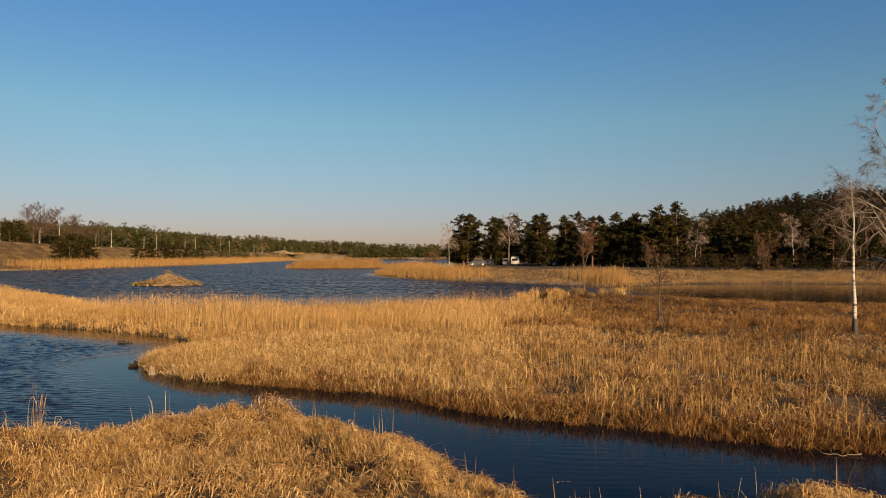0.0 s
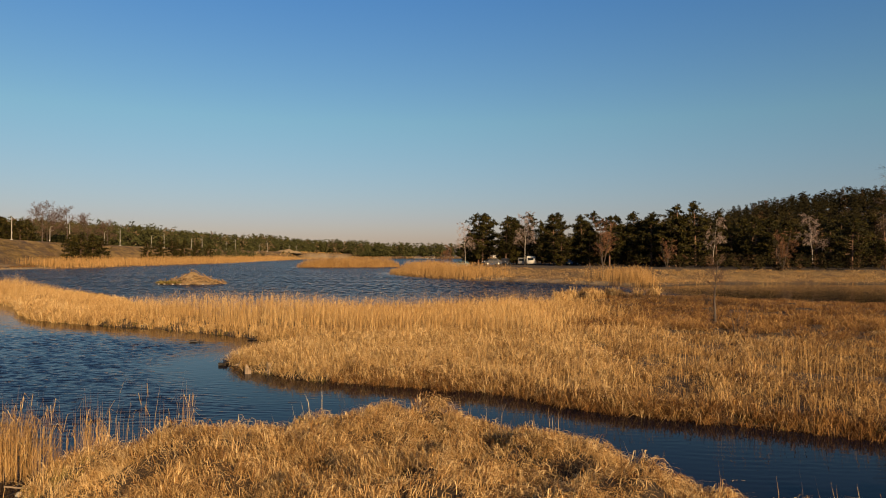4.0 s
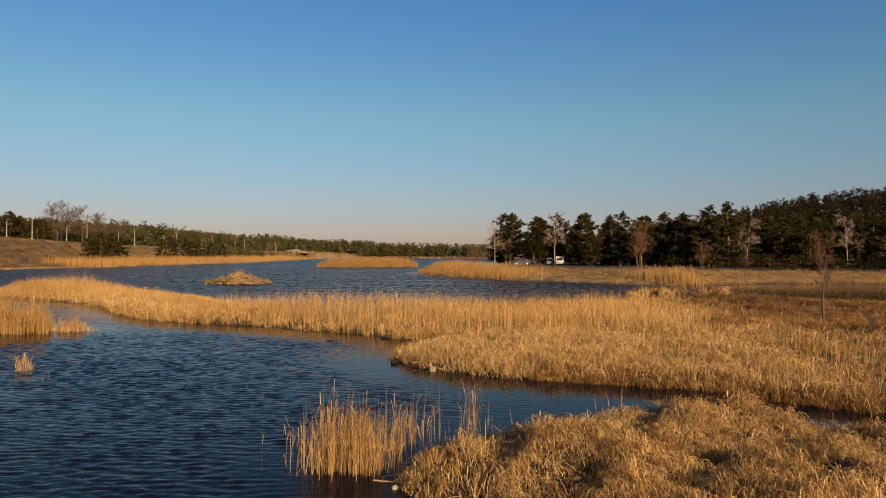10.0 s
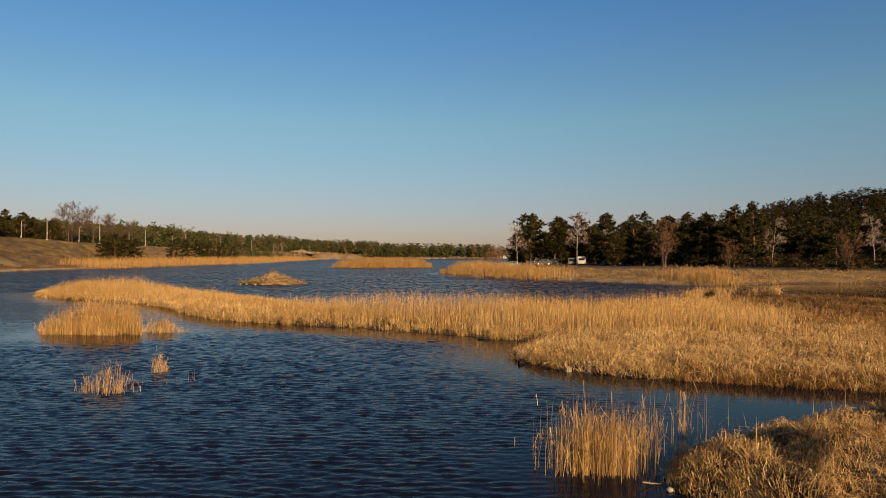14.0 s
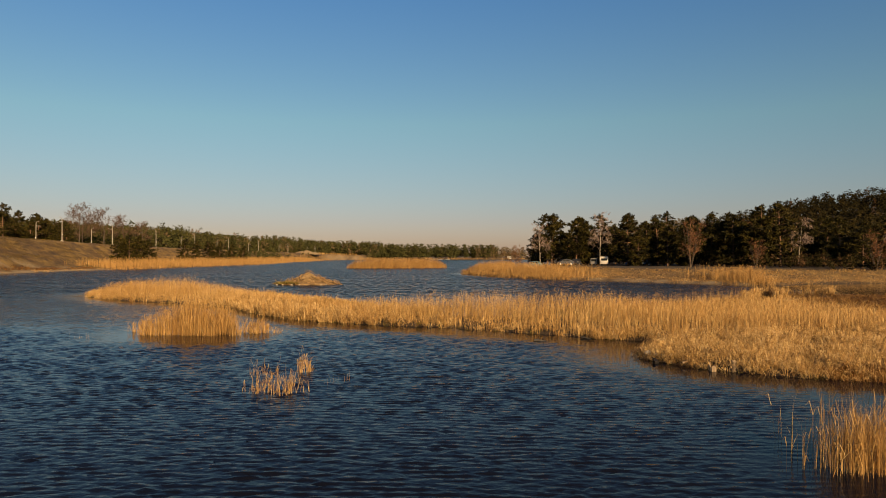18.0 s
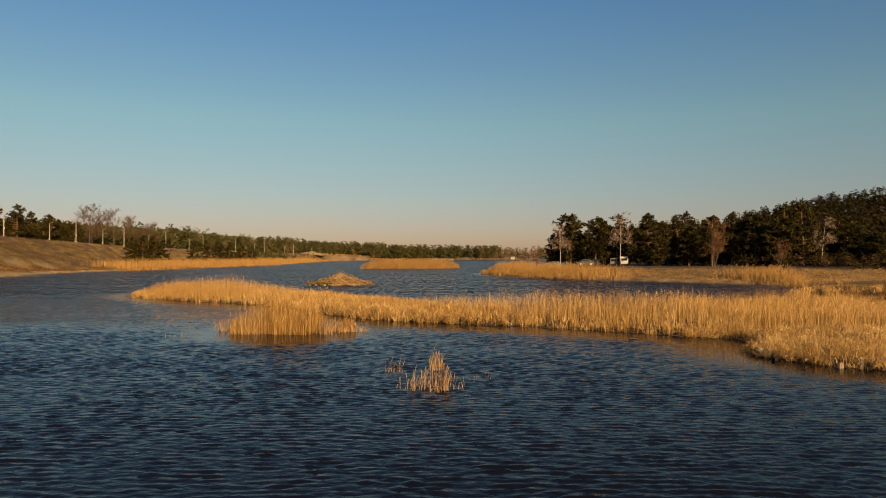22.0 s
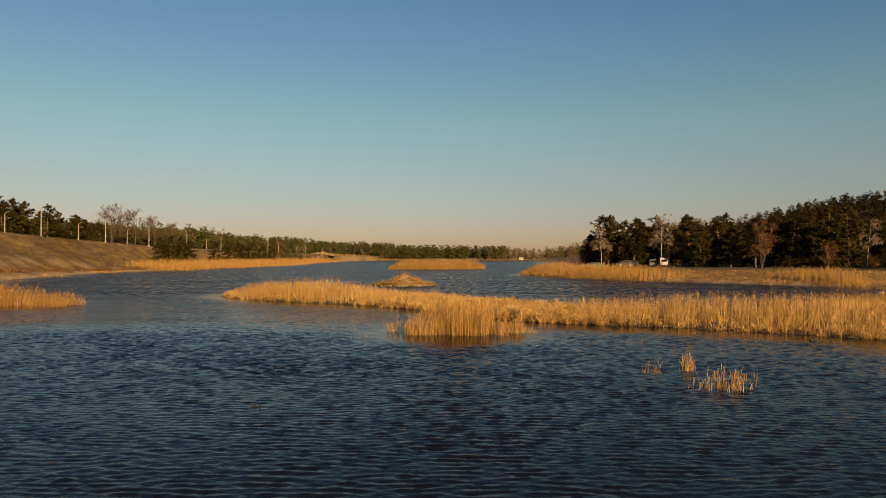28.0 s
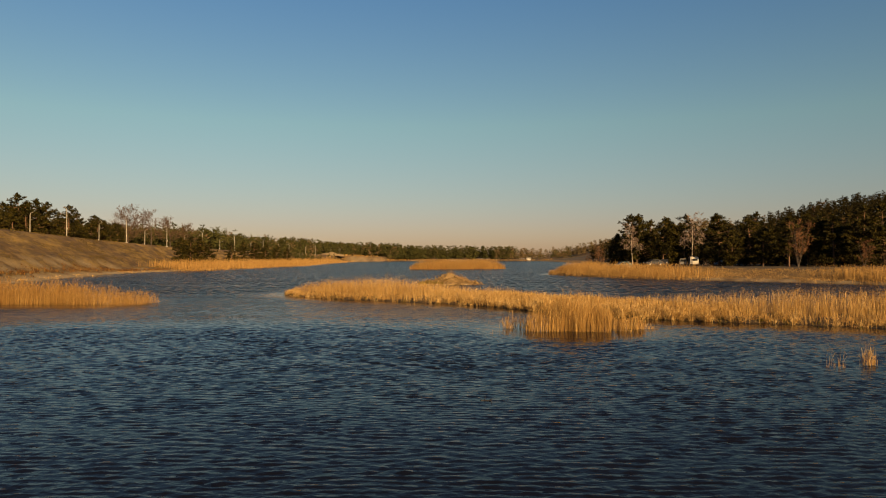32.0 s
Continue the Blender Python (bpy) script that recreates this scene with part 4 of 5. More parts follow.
def bare_tree(name, seed, h, label, bark, trunk_r, group="", first=0.35, stems=1, droop=0.1, depth=2, thick=0.02, spread=0.55, lean=(0, 0), side=0.0, count=13, twig=None, dense=1, reach=1.0):
    """A leafless tree: one or more stems, forking limbs and a haze of twigs."""
    rnd = np.random.default_rng(seed)
    tree = tagged(new(name), label, "tree", group)
    limbs, twigs = [], []
    for s in range(stems):
        a = 2 * math.pi * s / max(1, stems) + rnd.uniform(0, 1)
        out = (0.22 if stems > 1 else 0.0) * h
        up = np.linspace(0, 1, 9)
        wig = rnd.normal(0, 0.013 * h, (9, 2)).cumsum(0) * up[:, None]
        trunk = np.stack([math.cos(a) * out * up + wig[:, 0] + lean[0] * up * h, math.sin(a) * out * up + wig[:, 1] + lean[1] * up * h, up * h * 0.92 - 0.15], 1)
        put("trunk", mesh_np("trunk", *tube(trunk, trunk_r * (1 - up * 0.88) * (1 + 0.5 * np.exp(-up * 30)), 8)[:2], smooth=True), bark, tree)
        for k in range(count // stems + 2):
            f = first + (1 - first) * (k + rnd.random()) / (count // stems + 2)
            p = np.array([np.interp(f, up, trunk[:, j]) for j in range(3)])
            b = rnd.uniform(0, 2 * math.pi)
            w = np.array([math.cos(b) - side, math.sin(b), rnd.uniform(0.4, 1.1)])
            branching(rnd, p, w / np.linalg.norm(w), reach * h * rnd.uniform(0.14, 0.27) * (1.25 - f * 0.7), trunk_r * 0.36 * (1.15 - f), depth - 1, limbs, twigs, droop, spread, dense)
    co, tris, tone = gather(limbs)
    tagged(put("branchwork", mesh_np("branchwork", co, tris, tone), twig or (BARE_TWIG if bark is not BIRCH else PALE_BARK), tree), kind="stuff")
    base = np.array([t[0] for t in twigs])
    way = np.array([t[1] for t in twigs])
    way /= np.linalg.norm(way, axis=1)[:, None]
    ln = np.array([t[2] for t in twigs])
    way[:, 2] -= droop * 2
    sd = np.cross(way, rnd.normal(0, 1, way.shape))
    sd /= np.linalg.norm(sd, axis=1)[:, None]
    co = np.stack([base - sd * thick / 2, base + sd * thick / 2, base + way * ln[:, None]], 1).reshape(-1, 3)
    tagged(put("twigwork", mesh_np("twigwork", co, np.arange(len(co)).reshape(-1, 3), np.repeat(rnd.uniform(0.2, 0.9, len(base)), 3)), twig or BARE_TWIG, tree), kind="stuff")
    return tree


def plant(ob, x, y, turn=0.0, size=1.0, sink=0.1):
    ob.matrix_basis = Matrix.LocRotScale((x, y, float(zat(x, y)[0]) - sink), Euler((0, 0, turn)), (size, size, size))
    return ob


def again(ob, x, y, turn, size, sink=0.1, label=""):
    c = copy_thing(ob, Matrix.Identity(4))
    if label:
        c["label"] = label
    return plant(c, x, y, turn, size, sink)


# the two birches on the marsh and the dead snag
plant(bare_tree("birch_tree", 5, 9.4, "slender white birch, leafless, standing on the marsh", BIRCH, 0.125, "birches of the marsh", first=0.55, droop=0.10, depth=3, thick=0.012, count=14, dense=1), 19.35, 34.4, 0.5, 0.90)
plant(bare_tree("birch_tree", 8, 15.6, "tall leafless birch with drooping twigs on the marsh", BIRCH, 0.22, "birches of the marsh", first=0.22, droop=0.12, depth=3, thick=0.011, count=24, side=0.35, dense=2), 24.7, 39.5, 2.2, 0.93)
plant(bare_tree("dead_tree", 12, 4.4, "broken dead tree with a few bare limbs", GREY_BARK, 0.085, first=0.48, droop=0.0, depth=2, thick=0.022, count=8, spread=0.4), 11.7, 41.0, 0.3)
shrub = bare_tree("bare_shrub", 14, 1.7, "small leafless reddish shrub on the marsh", GREY_BARK, 0.025, "shrubs of the marsh", first=0.15, stems=4, droop=0.0, depth=2, thick=0.016, spread=0.35, count=8)
plant(shrub, 9.4, 32.5)
for x, y, s in ((16.9, 56, 0.8), (24.5, 58, 0.9), (31, 54, 1.0), (12.5, 61, 0.7), (28.5, 60, 0.8)):
    again(shrub, x, y, x, s)

# pines of the east wood
PINES = [pine(21, 11.2, 0.06, 0.25, "bushy green Scots pine, limbs to the ground"), pine(22, 11.8, 0.14, 0.24, "green Scots pine with a ragged crown"),
         pine(23, 10.4, 0.08, 0.27, "broad bushy Scots pine"), pine(24, 12.2, 0.28, 0.22, "tall Scots pine with a bare lower trunk"), pine(25, 9.2, 0.08, 0.25, "young dense Scots pine")]
# the last two listed here are added to cast shade on the vehicles
spots = [(4.2, 163, 1, 1.05), (9.5, 160, 0, 1.0), (5.5, 168, 3, 1.0), (12.5, 165, 1, 0.95), (14.8, 161, 3, 0.98), (19.5, 152, 2, 1.08), (21.0, 159, 1, 1.02), (25.5, 150, 0, 0.98), (28.5, 155, 3, 1.0),
         (31.5, 146, 2, 1.02), (34.5, 143, 1, 0.96), (29, 140, 3, 0.85), (37.0, 138, 0, 0.95), (40.5, 134, 3, 1.0), (44.0, 133, 1, 1.08), (1.5, 170, 4, 0.9), (20.5, 147.5, 4, 0.8), (26, 145, 4, 0.9)]
for i in range(85):
    u = rng.random()
    x = 36 + 120 * u ** 1.1
    y = 134 - 10 * sm(np.array((x - 36) / 20)) + rng.random() ** 1.3 * 50
    spots.append((x, float(y), int(rng.integers(0, 5)), rng.uniform(0.75, 1.0)))
for i in range(16):
    x = rng.uniform(3, 40)
    spots.append((x, 158 + rng.random() * 40 - 0.3 * x + 5, int(rng.integers(0, 5)), rng.uniform(0.85, 1.05)))
used = set()
for x, y, k, s in spots:
    turn = rng.uniform(0, 6.28)
    if k not in used:
        used.add(k)
        plant(PINES[k], x, y, turn, s)
    else:
        again(PINES[k], x, y, turn, s)
for k in range(5):
    if k not in used:
        plant(PINES[k], 60 + 4 * k, 140)

# leafless trees along the edge of the east wood
edge_birch = bare_tree("birch_tree", 31, 11.5, "leafless white-stemmed birch at the edge of the pines", BIRCH, 0.075, "birches of the wood edge", first=0.3, droop=0.16, depth=3, thick=0.026, count=14, twig=PALE_TWIG, dense=1)
plant(edge_birch, -0.2, 150.5, 0.2, 0.92)
for x, y, s in ((12.9, 150.5, 1.1), (63, 126, 0.95), (47, 132, 0.9), (84, 132, 1.0), (98, 134, 1.05)):
    again(edge_birch, x, y, x * 1.7, s)
willow = bare_tree("willow_tree", 33, 9.0, "many-stemmed leafless reddish willow at the edge of the pines", GREY_BARK, 0.06, "bare trees of the wood edge", first=0.2, stems=7, droop=0.0, depth=3, thick=0.024, spread=0.36, count=14, twig=RED_TWIG, dense=1)
plant(willow, 25.0, 128.5, 0.0)
for x, y, s in ((55, 121, 0.8), (36.5, 127, 0.6), (-3.5, 166, 0.65), (-5.5, 172, 0.5), (91, 122, 0.9)):
    again(willow, x, y, x, s)

# west side: bare oaks and pines behind the railway, pine bushes on the shore
oak = bare_tree("bare_tree", 35, 17.0, "large leafless tree behind the railway", GREY_BARK, 0.30, "bare trees by the railway", first=0.25, droop=0.0, depth=3, thick=0.05, spread=0.55, count=24, dense=1, reach=1.6)
plant(oak, -184, 302, 0.0, 1.12)
for x, y, s in ((-175, 306, 1.02), (-168, 310, 0.86), (-163, 318, 0.7), (-191, 318, 0.9)):
    again(oak, x, y, x, s)
for x, y, k, s in ((-131.5, 230, 4, 1.0), (-129, 232, 2, 0.95), (-126.5, 235, 4, 1.05), (-133.5, 238, 4, 0.95), (-124.5, 238, 2, 0.8), (-130, 241, 4, 0.9), (-138, 304, 2, 0.9), (-134, 308, 4, 1.05), (-130, 312, 2, 0.92),
                   (-126, 316, 4, 1.0), (-122, 321, 4, 0.92), (-118.5, 327, 4, 0.8), (-131, 320, 4, 0.95), (-140, 258, 4, 0.3), (-128, 278, 4, 0.32)):
    again(PINES[k], x, y, rng.uniform(0, 6), s, label="dark bushy pine on the railway shore")
for i in range(44):
    y = rng.uniform(178, 300)
    x = np.interp(y, [p[1] for p in RAILWAY], [p[0] for p in RAILWAY]) - 12 - rng.random() * 26
    if -(x + 39) / y > 0.49:
        again(PINES[int(rng.integers(0, 3))], float(x), y, rng.uniform(0, 6), rng.uniform(0.8, 1.08), label="green pine behind the railway")
for i in range(96):
    u = rng.random() ** 2.0
    y = 128 + 210 * u
    x = np.interp(y, [p[1] for p in RAILWAY], [p[0] for p in RAILWAY]) - 13 - rng.random() ** 1.5 * 26
    k, turn, size = int(rng.integers(0, 5)), rng.uniform(0, 6), rng.uniform(0.9, 1.2) * (0.82 if y < 175 else 0.95 if y < 260 else 0.85)
    if y < 225 or not 0.37 < -(x + 39) / y < 0.51:
        again(PINES[k], float(x), y, turn, size, label="green pine behind the railway")


# far woods: many small trees in one mesh each
def far_wood(name, x, y, h, label, tufts=11, bare=0.1, wide=1.0, mat=FAR_WOOD):
    z = zat(x, y)
    n = len(x)
    i = np.repeat(np.arange(n), tufts)
    u = rng.random(len(i))
    a = rng.uniform(0, 2 * np.pi, len(i))
    hh = h * rng.uniform(0.72, 1.15, n)
    r = (wide * hh * rng.uniform(0.18, 0.26, n))[i] * np.clip(1.15 - u, 0.12, 1) * np.sqrt(rng.random(len(i)))
    c = np.stack([x[i] + np.cos(a) * r, y[i] + np.sin(a) * r, z[i] + hh[i] * (0.14 + 0.84 * u)], 1)
    co, tris, tone = needle_clumps(c, np.full(len(c), wide) * (hh * 0.145)[i] * (1.15 - 0.6 * u), 6, rng)
    kind = np.where(rng.random(n) < bare, 1.0, rng.uniform(0.1, 0.6, n))
    tone = np.clip(np.repeat(kind[i], 18) * 0.8 + tone * 0.3, 0, 1)
    return tagged(put(name, mesh_np(name, co, tris, tone), mat), label, "woodland", kind="stuff")


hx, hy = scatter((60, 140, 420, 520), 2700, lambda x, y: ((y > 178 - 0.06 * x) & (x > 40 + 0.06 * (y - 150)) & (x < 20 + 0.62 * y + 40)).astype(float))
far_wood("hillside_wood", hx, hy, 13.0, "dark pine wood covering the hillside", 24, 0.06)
hx, hy = scatter((-330, 330, -120, 720), 2600, lambda x, y: ((x < np.interp(y, [p[1] for p in RAILWAY], [p[0] for p in RAILWAY]) - 12)).astype(float))
far_wood("lakeside_wood", hx, hy, 13.0, "pine wood behind the railway", 15, 0.1, 1.25, HAZED_LAKE_WOOD)
hx, hy = scatter((-150, 560, -20, 790), 900, lambda x, y: (inside(WEST_BANK, x, y) > 20) * (x > np.interp(y, [p[1] for p in RAILWAY], [p[0] for p in RAILWAY]) + 8) * 1.0)
far_wood("lakeside_wood", hx, hy, 9.5, "pine wood between the railway and the far shore", 16, 0.12, 1.3, HAZED_LAKE_WOOD)
hx, hy = scatter((-250, 770, 40, 850), 1000, lambda x, y: (inside(WEST_BANK, x, y) > 18).astype(float) * sm((x + 190 + (y - 770)) / 30))
far_wood("far_shore_wood", hx, hy, 15.5, "pine wood on the far shore", 16, 0.08, 1.3, HAZED_LAKE_WOOD)
hx, hy = scatter((10, 800, 330, 900), 520, lambda x, y: (inside(WEST_BANK, x, y) > 15).astype(float))
far_wood("bare_far_wood", hx, hy, 13.0, "leafless brown wood on the far shore", 9, 0.95, 1.3, HAZED_LAKE_WOOD)
# scrub added to darken the wood floor where the pines' shade falls
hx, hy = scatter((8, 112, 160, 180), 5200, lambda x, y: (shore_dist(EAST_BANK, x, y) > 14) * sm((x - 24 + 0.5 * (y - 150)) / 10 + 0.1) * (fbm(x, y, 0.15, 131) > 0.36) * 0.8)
far_wood("shade_undergrowth", hx, hy, 2.6, "dark scrub and young pines added for the shade under the trees", 7, 0.25, 1.6)
hx, hy = scatter((-165, 335, -100, 620), 1500, lambda x, y: (shore_dist(WEST_BANK, x, y) > 7) * (x > np.interp(y, [p[1] for p in RAILWAY], [p[0] for p in RAILWAY]) + 7) * sm((fbm(x, y, 0.04, 137) - 0.40) / 0.1) * 0.5)
far_wood("lakeside_scrub", hx, hy, 5.6, "young pines and scrub between railway and lake", 12, 0.2, 1.4, HAZED_LAKE_WOOD)
ex, ey = scatter((-150, 60, -98, 300), 60000, lambda x, y: ((inside(WEST_BANK, x, y) > 3) & (x > np.interp(y, [p[1] for p in RAILWAY], [p[0] for p in RAILWAY]) + 3.5)) * (0.1 + 0.9 * (fbm(x, y * 0.4, 0.25, 141) > 0.52)))
stuff("slope_grass", [tussocks(ex, ey, 5, 0.16, 0.35, 0.05, 0.25 + 0.5 * fbm(ex, ey, 0.08, 143))], OLIVE, "dry olive brown grass tufts on the railway embankment", "dry grass")
ex, ey = scatter((-150, 60, -98, 215), 26000, lambda x, y: shore(WEST_BANK, 2.6, 5.2)(x, y) * (fbm(x, y, 0.2, 145) > 0.36))
stuff("dead_weeds", [tussocks(ex, ey, 7, 0.42, 0.35, 0.045, 0.30)], BROWN, "dark dead weeds along the foot of the embankment", "dry grass")
ex, ey = scatter((-150, 60, -98, 215), 14000, lambda x, y: shore(WEST_BANK, -0.1, 2.2)(x, y) * (fbm(x, y, 0.25, 147) > 0.48))
stuff("shore_grass", [tussocks(ex, ey, 7, 0.20, 0.3, 0.04, 0.62)], STRAW, "pale dry grass along the sandy shore", "dry grass")
hx, hy = scatter((28, 280, 110, 520), 140, lambda x, y: (inside(EAST_BANK, x, y) > 6).astype(float))
far_wood("shore_scrub", hx, hy, 5.0, "low scrub on the wooded bank", 8, 0.7)


# ---------------------------------------------------------------- beaver lodge
def box(bm, cx, cy, cz, sx, sy, sz, bevel=0.0, taper=1.0):
    r = bmesh.ops.create_cube(bm, size=1.0)
    for v in r["verts"]:
        k = taper if v.co.z > 0 else 1.0
        v.co = Vector((cx + v.co.x * sx * k, cy + v.co.y * sy * k, cz + v.co.z * sz))
    if bevel:
        edges = {e for v in r["verts"] for e in v.link_edges}
        bmesh.ops.bevel(bm, geom=list(edges), offset=bevel, segments=2, affect="EDGES")


def rod(bm, p, q, r0, r1, sides=8):
    p, q = Vector(p), Vector(q)
    d = q - p
    r = bmesh.ops.create_cone(bm, cap_ends=True, segments=sides, radius1=r0, radius2=r1, depth=d.length)
    m = Matrix.Translation((p + q) / 2) @ d.to_track_quat("Z", "Y").to_matrix().to_4x4()
    bmesh.ops.transform(bm, matrix=m, verts=r["verts"])


def crooked(seed, length, r, sides=6):
    rnd = np.random.default_rng(seed)
    u = np.linspace(0, 1, 5)
    pts = np.stack([u * length - length / 2, rnd.normal(0, 0.035, 5) * length, rnd.normal(0, 0.02, 5) * length], 1)
    co, tris, _ = tube(pts, r * (1 - 0.5 * u), sides)
    return mesh_np("stick", co, tris, smooth=True)


lodge = tagged(new("beaver_lodge"), "broad beaver lodge of peeled sticks and mud in the lake", "beaver lodge")
lodge.location = (-40.4, 97.6, 0)
bm = bmesh.new()
bmesh.ops.create_icosphere(bm, subdivisions=4, radius=1.0)
for v in bm.verts:
    n = noise.noise(v.co * 2.2) * 0.24 + noise.noise(v.co * 6) * 0.12
    s = math.hypot(v.co.x, v.co.y)
    v.co = Vector((v.co.x * (4.9 + n * 3), v.co.y * (3.3 + n * 3), -0.25 + 1.95 * (0.72 * max(0.0, 1 - s) ** 1.0 + 0.28 * math.exp(-(s / 0.28) ** 2)) + n * 1.0 if v.co.z > 0 else -0.6))
part("mound", bm, mottled("lodge_mud", [(0.2, (0.08, 0.05, 0.025)), (0.7, (0.27, 0.18, 0.085))], 1.2, 0.95, 0.8, 0.1), lodge)
shapes = [crooked(100 + k, L, r) for k, (L, r) in enumerate(((1.1, 0.035), (1.5, 0.045), (0.8, 0.03), (2.0, 0.05), (1.3, 0.04)))]
for k in range(300):
    a, u = rng.uniform(0, 2 * math.pi), math.sqrt(rng.random())
    ux, uy = math.cos(a) * u, math.sin(a) * u
    st = put("stick", shapes[k % 5], STICK, lodge)
    zz = -0.20 + 1.95 * (0.72 * (1 - u) + 0.28 * math.exp(-(u / 0.28) ** 2)) + 0.10
    aim = math.atan2(uy * 3.3, ux * 4.9) + rng.normal(0, 1.1)
    st.matrix_basis = pose(ux * 4.8, uy * 3.2, max(zz, 0.05), 0, math.degrees(math.atan2(1.75, 4.0)) + rng.normal(0, 13), math.degrees(aim))
tx, ty = rng.uniform(-44.8, -41.5, 60), rng.uniform(94.8, 96.6, 60)
stuff("lodge_grass", [tussocks(tx, ty, 26, 0.3, 0.4, 0.04, 0.6, z=np.full(60, 0.15))], MOSS, "greenish grass at the foot of the lodge", "grass")


# ---------------------------------------------------------------- stumps, logs and stones by the water
def stump(x, y, h, r, label, turn=0.0):
    t = tagged(new("tree_stump"), label, "stump")
    t.matrix_basis = pose(x, y, min(0.05, float(zat(x, y)[0])), 0, 0, turn)
    rnd = np.random.default_rng(int(abs(x * 10)))
    bm = bmesh.new()
    sides, rows = 18, 8
    rings = []
    for j in range(rows):
        u = j / (rows - 1)
        ring = []
        for k in range(sides):
            a = 2 * math.pi * k / sides
            flare = 1 + 1.1 * (1 - u) ** 2.2 * (0.6 + 0.4 * math.cos(5 * a + 1))
            rr = r * flare * (1 + 0.08 * math.sin(7 * a))
            ring.append(bm.verts.new((rr * math.cos(a), rr * math.sin(a), -0.25 + u * (h + 0.25) + (rnd.normal(0, 0.05) if u == 1 else 0))))
        rings.append(ring)
    for a_, b_ in zip(rings, rings[1:]):
        for k in range(sides):
            bm.faces.new((a_[k], a_[(k + 1) % sides], b_[(k + 1) % sides], b_[k]))
    bm.faces.new(rings[-1])
    part("bole", bm, DEAD_WOOD, t)
    for k in range(5):
        a = 2 * math.pi * k / 5 + 0.4
        co, tris, _ = tube([(0.6 * r * math.cos(a), 0.6 * r * math.sin(a), 0.16), (1.6 * r * math.cos(a), 1.6 * r * math.sin(a), 0.10), (2.5 * r * math.cos(a + 0.2), 2.5 * r * math.sin(a + 0.2), -0.15)], [r * 0.3, r * 0.22, r * 0.1], 7)
        put("root", mesh_np("root", co, tris, smooth=True), DEAD_WOOD, t)
    return t


def log(x, y, z, length, r, turn, tilt, label, seed=1, mat=None):
    t = tagged(new("log"), label, "log")
    t.matrix_basis = pose(x, y, z, 0, tilt, turn)
    rnd = np.random.default_rng(seed)
    u = np.linspace(0, 1, 7)
    pts = np.stack([(u - 0.5) * length, rnd.normal(0, 0.03, 7) * length, rnd.normal(0, 0.02, 7) * length], 1)
    co, tris, _ = tube(pts, r * (1 - 0.35 * u) * (1 + rnd.normal(0, 0.06, 7)), 10)
    put("bole", mesh_np("bole", co, tris, smooth=True), mat or DEAD_WOOD, t)
    for k in range(2):
        f = 0.3 + 0.4 * k
        p = np.array([(f - 0.5) * length, 0, r * 0.5])
        co, tris, _ = tube([p, p + (0.05, 0.1 * (1 - 2 * k), r * 1.6)], [r * 0.35, r * 0.2], 6)
        put("branch_stub", mesh_np("branch_stub", co, tris, smooth=True), mat or DEAD_WOOD, t)
    return t


stump(-11.35, 24.5, 0.36, 0.12, "pale weathered stump with spreading roots at the water's edge", 20)
stump(-10.6, 24.5, 0.34, 0.08, "small weathered stump in the sedge", 80)
log(-12.75, 26.6, 0.03, 1.0, 0.08, 75, 3, "dark wet log lying at the tip of the marsh", 3, WET_WOOD)
log(-11.9, 25.6, 0.16, 0.5, 0.05, 30, -6, "pale driftwood on the point", 4)
log(-16.3, 33.0, 0.02, 0.62, 0.07, 8, 5, "dark log with a stub floating in the bay", 5, WET_WOOD)
log(-21.6, 39.6, 0.05, 0.7, 0.08, 30, 3, "thin dark log by the reeds", 6, WET_WOOD)
log(-39.6, 17.9, -0.02, 0.34, 0.045, 10, 2, "small dark log floating in open water", 7, WET_WOOD)
log(-13.9, 34.0, 0.03, 0.5, 0.05, -20, 6, "dark driftwood in front of the reeds", 8, WET_WOOD)
log(7.4, 14.9, 0.03, 0.8, 0.011, 175, 2, "thin pale stick lying in the channel", 9)
log(-11.9, 12.5, 0.03, 0.6, 0.018, 20, 8, "pale stick at the foot of the reeds", 10)
log(1.2, 13.2, -0.01, 0.28, 0.012, 30, 4, "thin twig floating in the channel", 11)


def pebble(x, y, z, r, seed, label):
    bm = bmesh.new()
    bmesh.ops.create_icosphere(bm, subdivisions=3, radius=r)
    for v in bm.verts:
        v.co *= 1 + 0.25 * noise.noise(v.co / r * 1.3 + Vector((seed, 0, 0)))
        v.co.z *= 0.65
    me = bpy.data.meshes.new("stone")
    bm.to_mesh(me)
    bm.free()
    ob = put("stone", me, STONE)
    ob.location = (x, y, z)
    return tagged(ob, label, "stone", "stones along the water")


pebble(-11.75, 12.15, 0.03, 0.065, 1, "pale rounded stone at the near bank")
for k, (x, y) in enumerate(((-12.5, 27.3), (-12.3, 27.0), (-12.0, 26.8), (-12.7, 27.7))):
    pebble(x, y, 0.20, 0.09 + 0.02 * k, k + 2, "white bleached stone on the marsh point")
for k in range(7):
    pebble(-44.6 + k * 1.2 + rng.normal(0, 0.3), 94.6 + 0.25 * abs(k - 3), 0.03, rng.uniform(0.10, 0.2), k + 9, "pale stone at the foot of the beaver lodge")


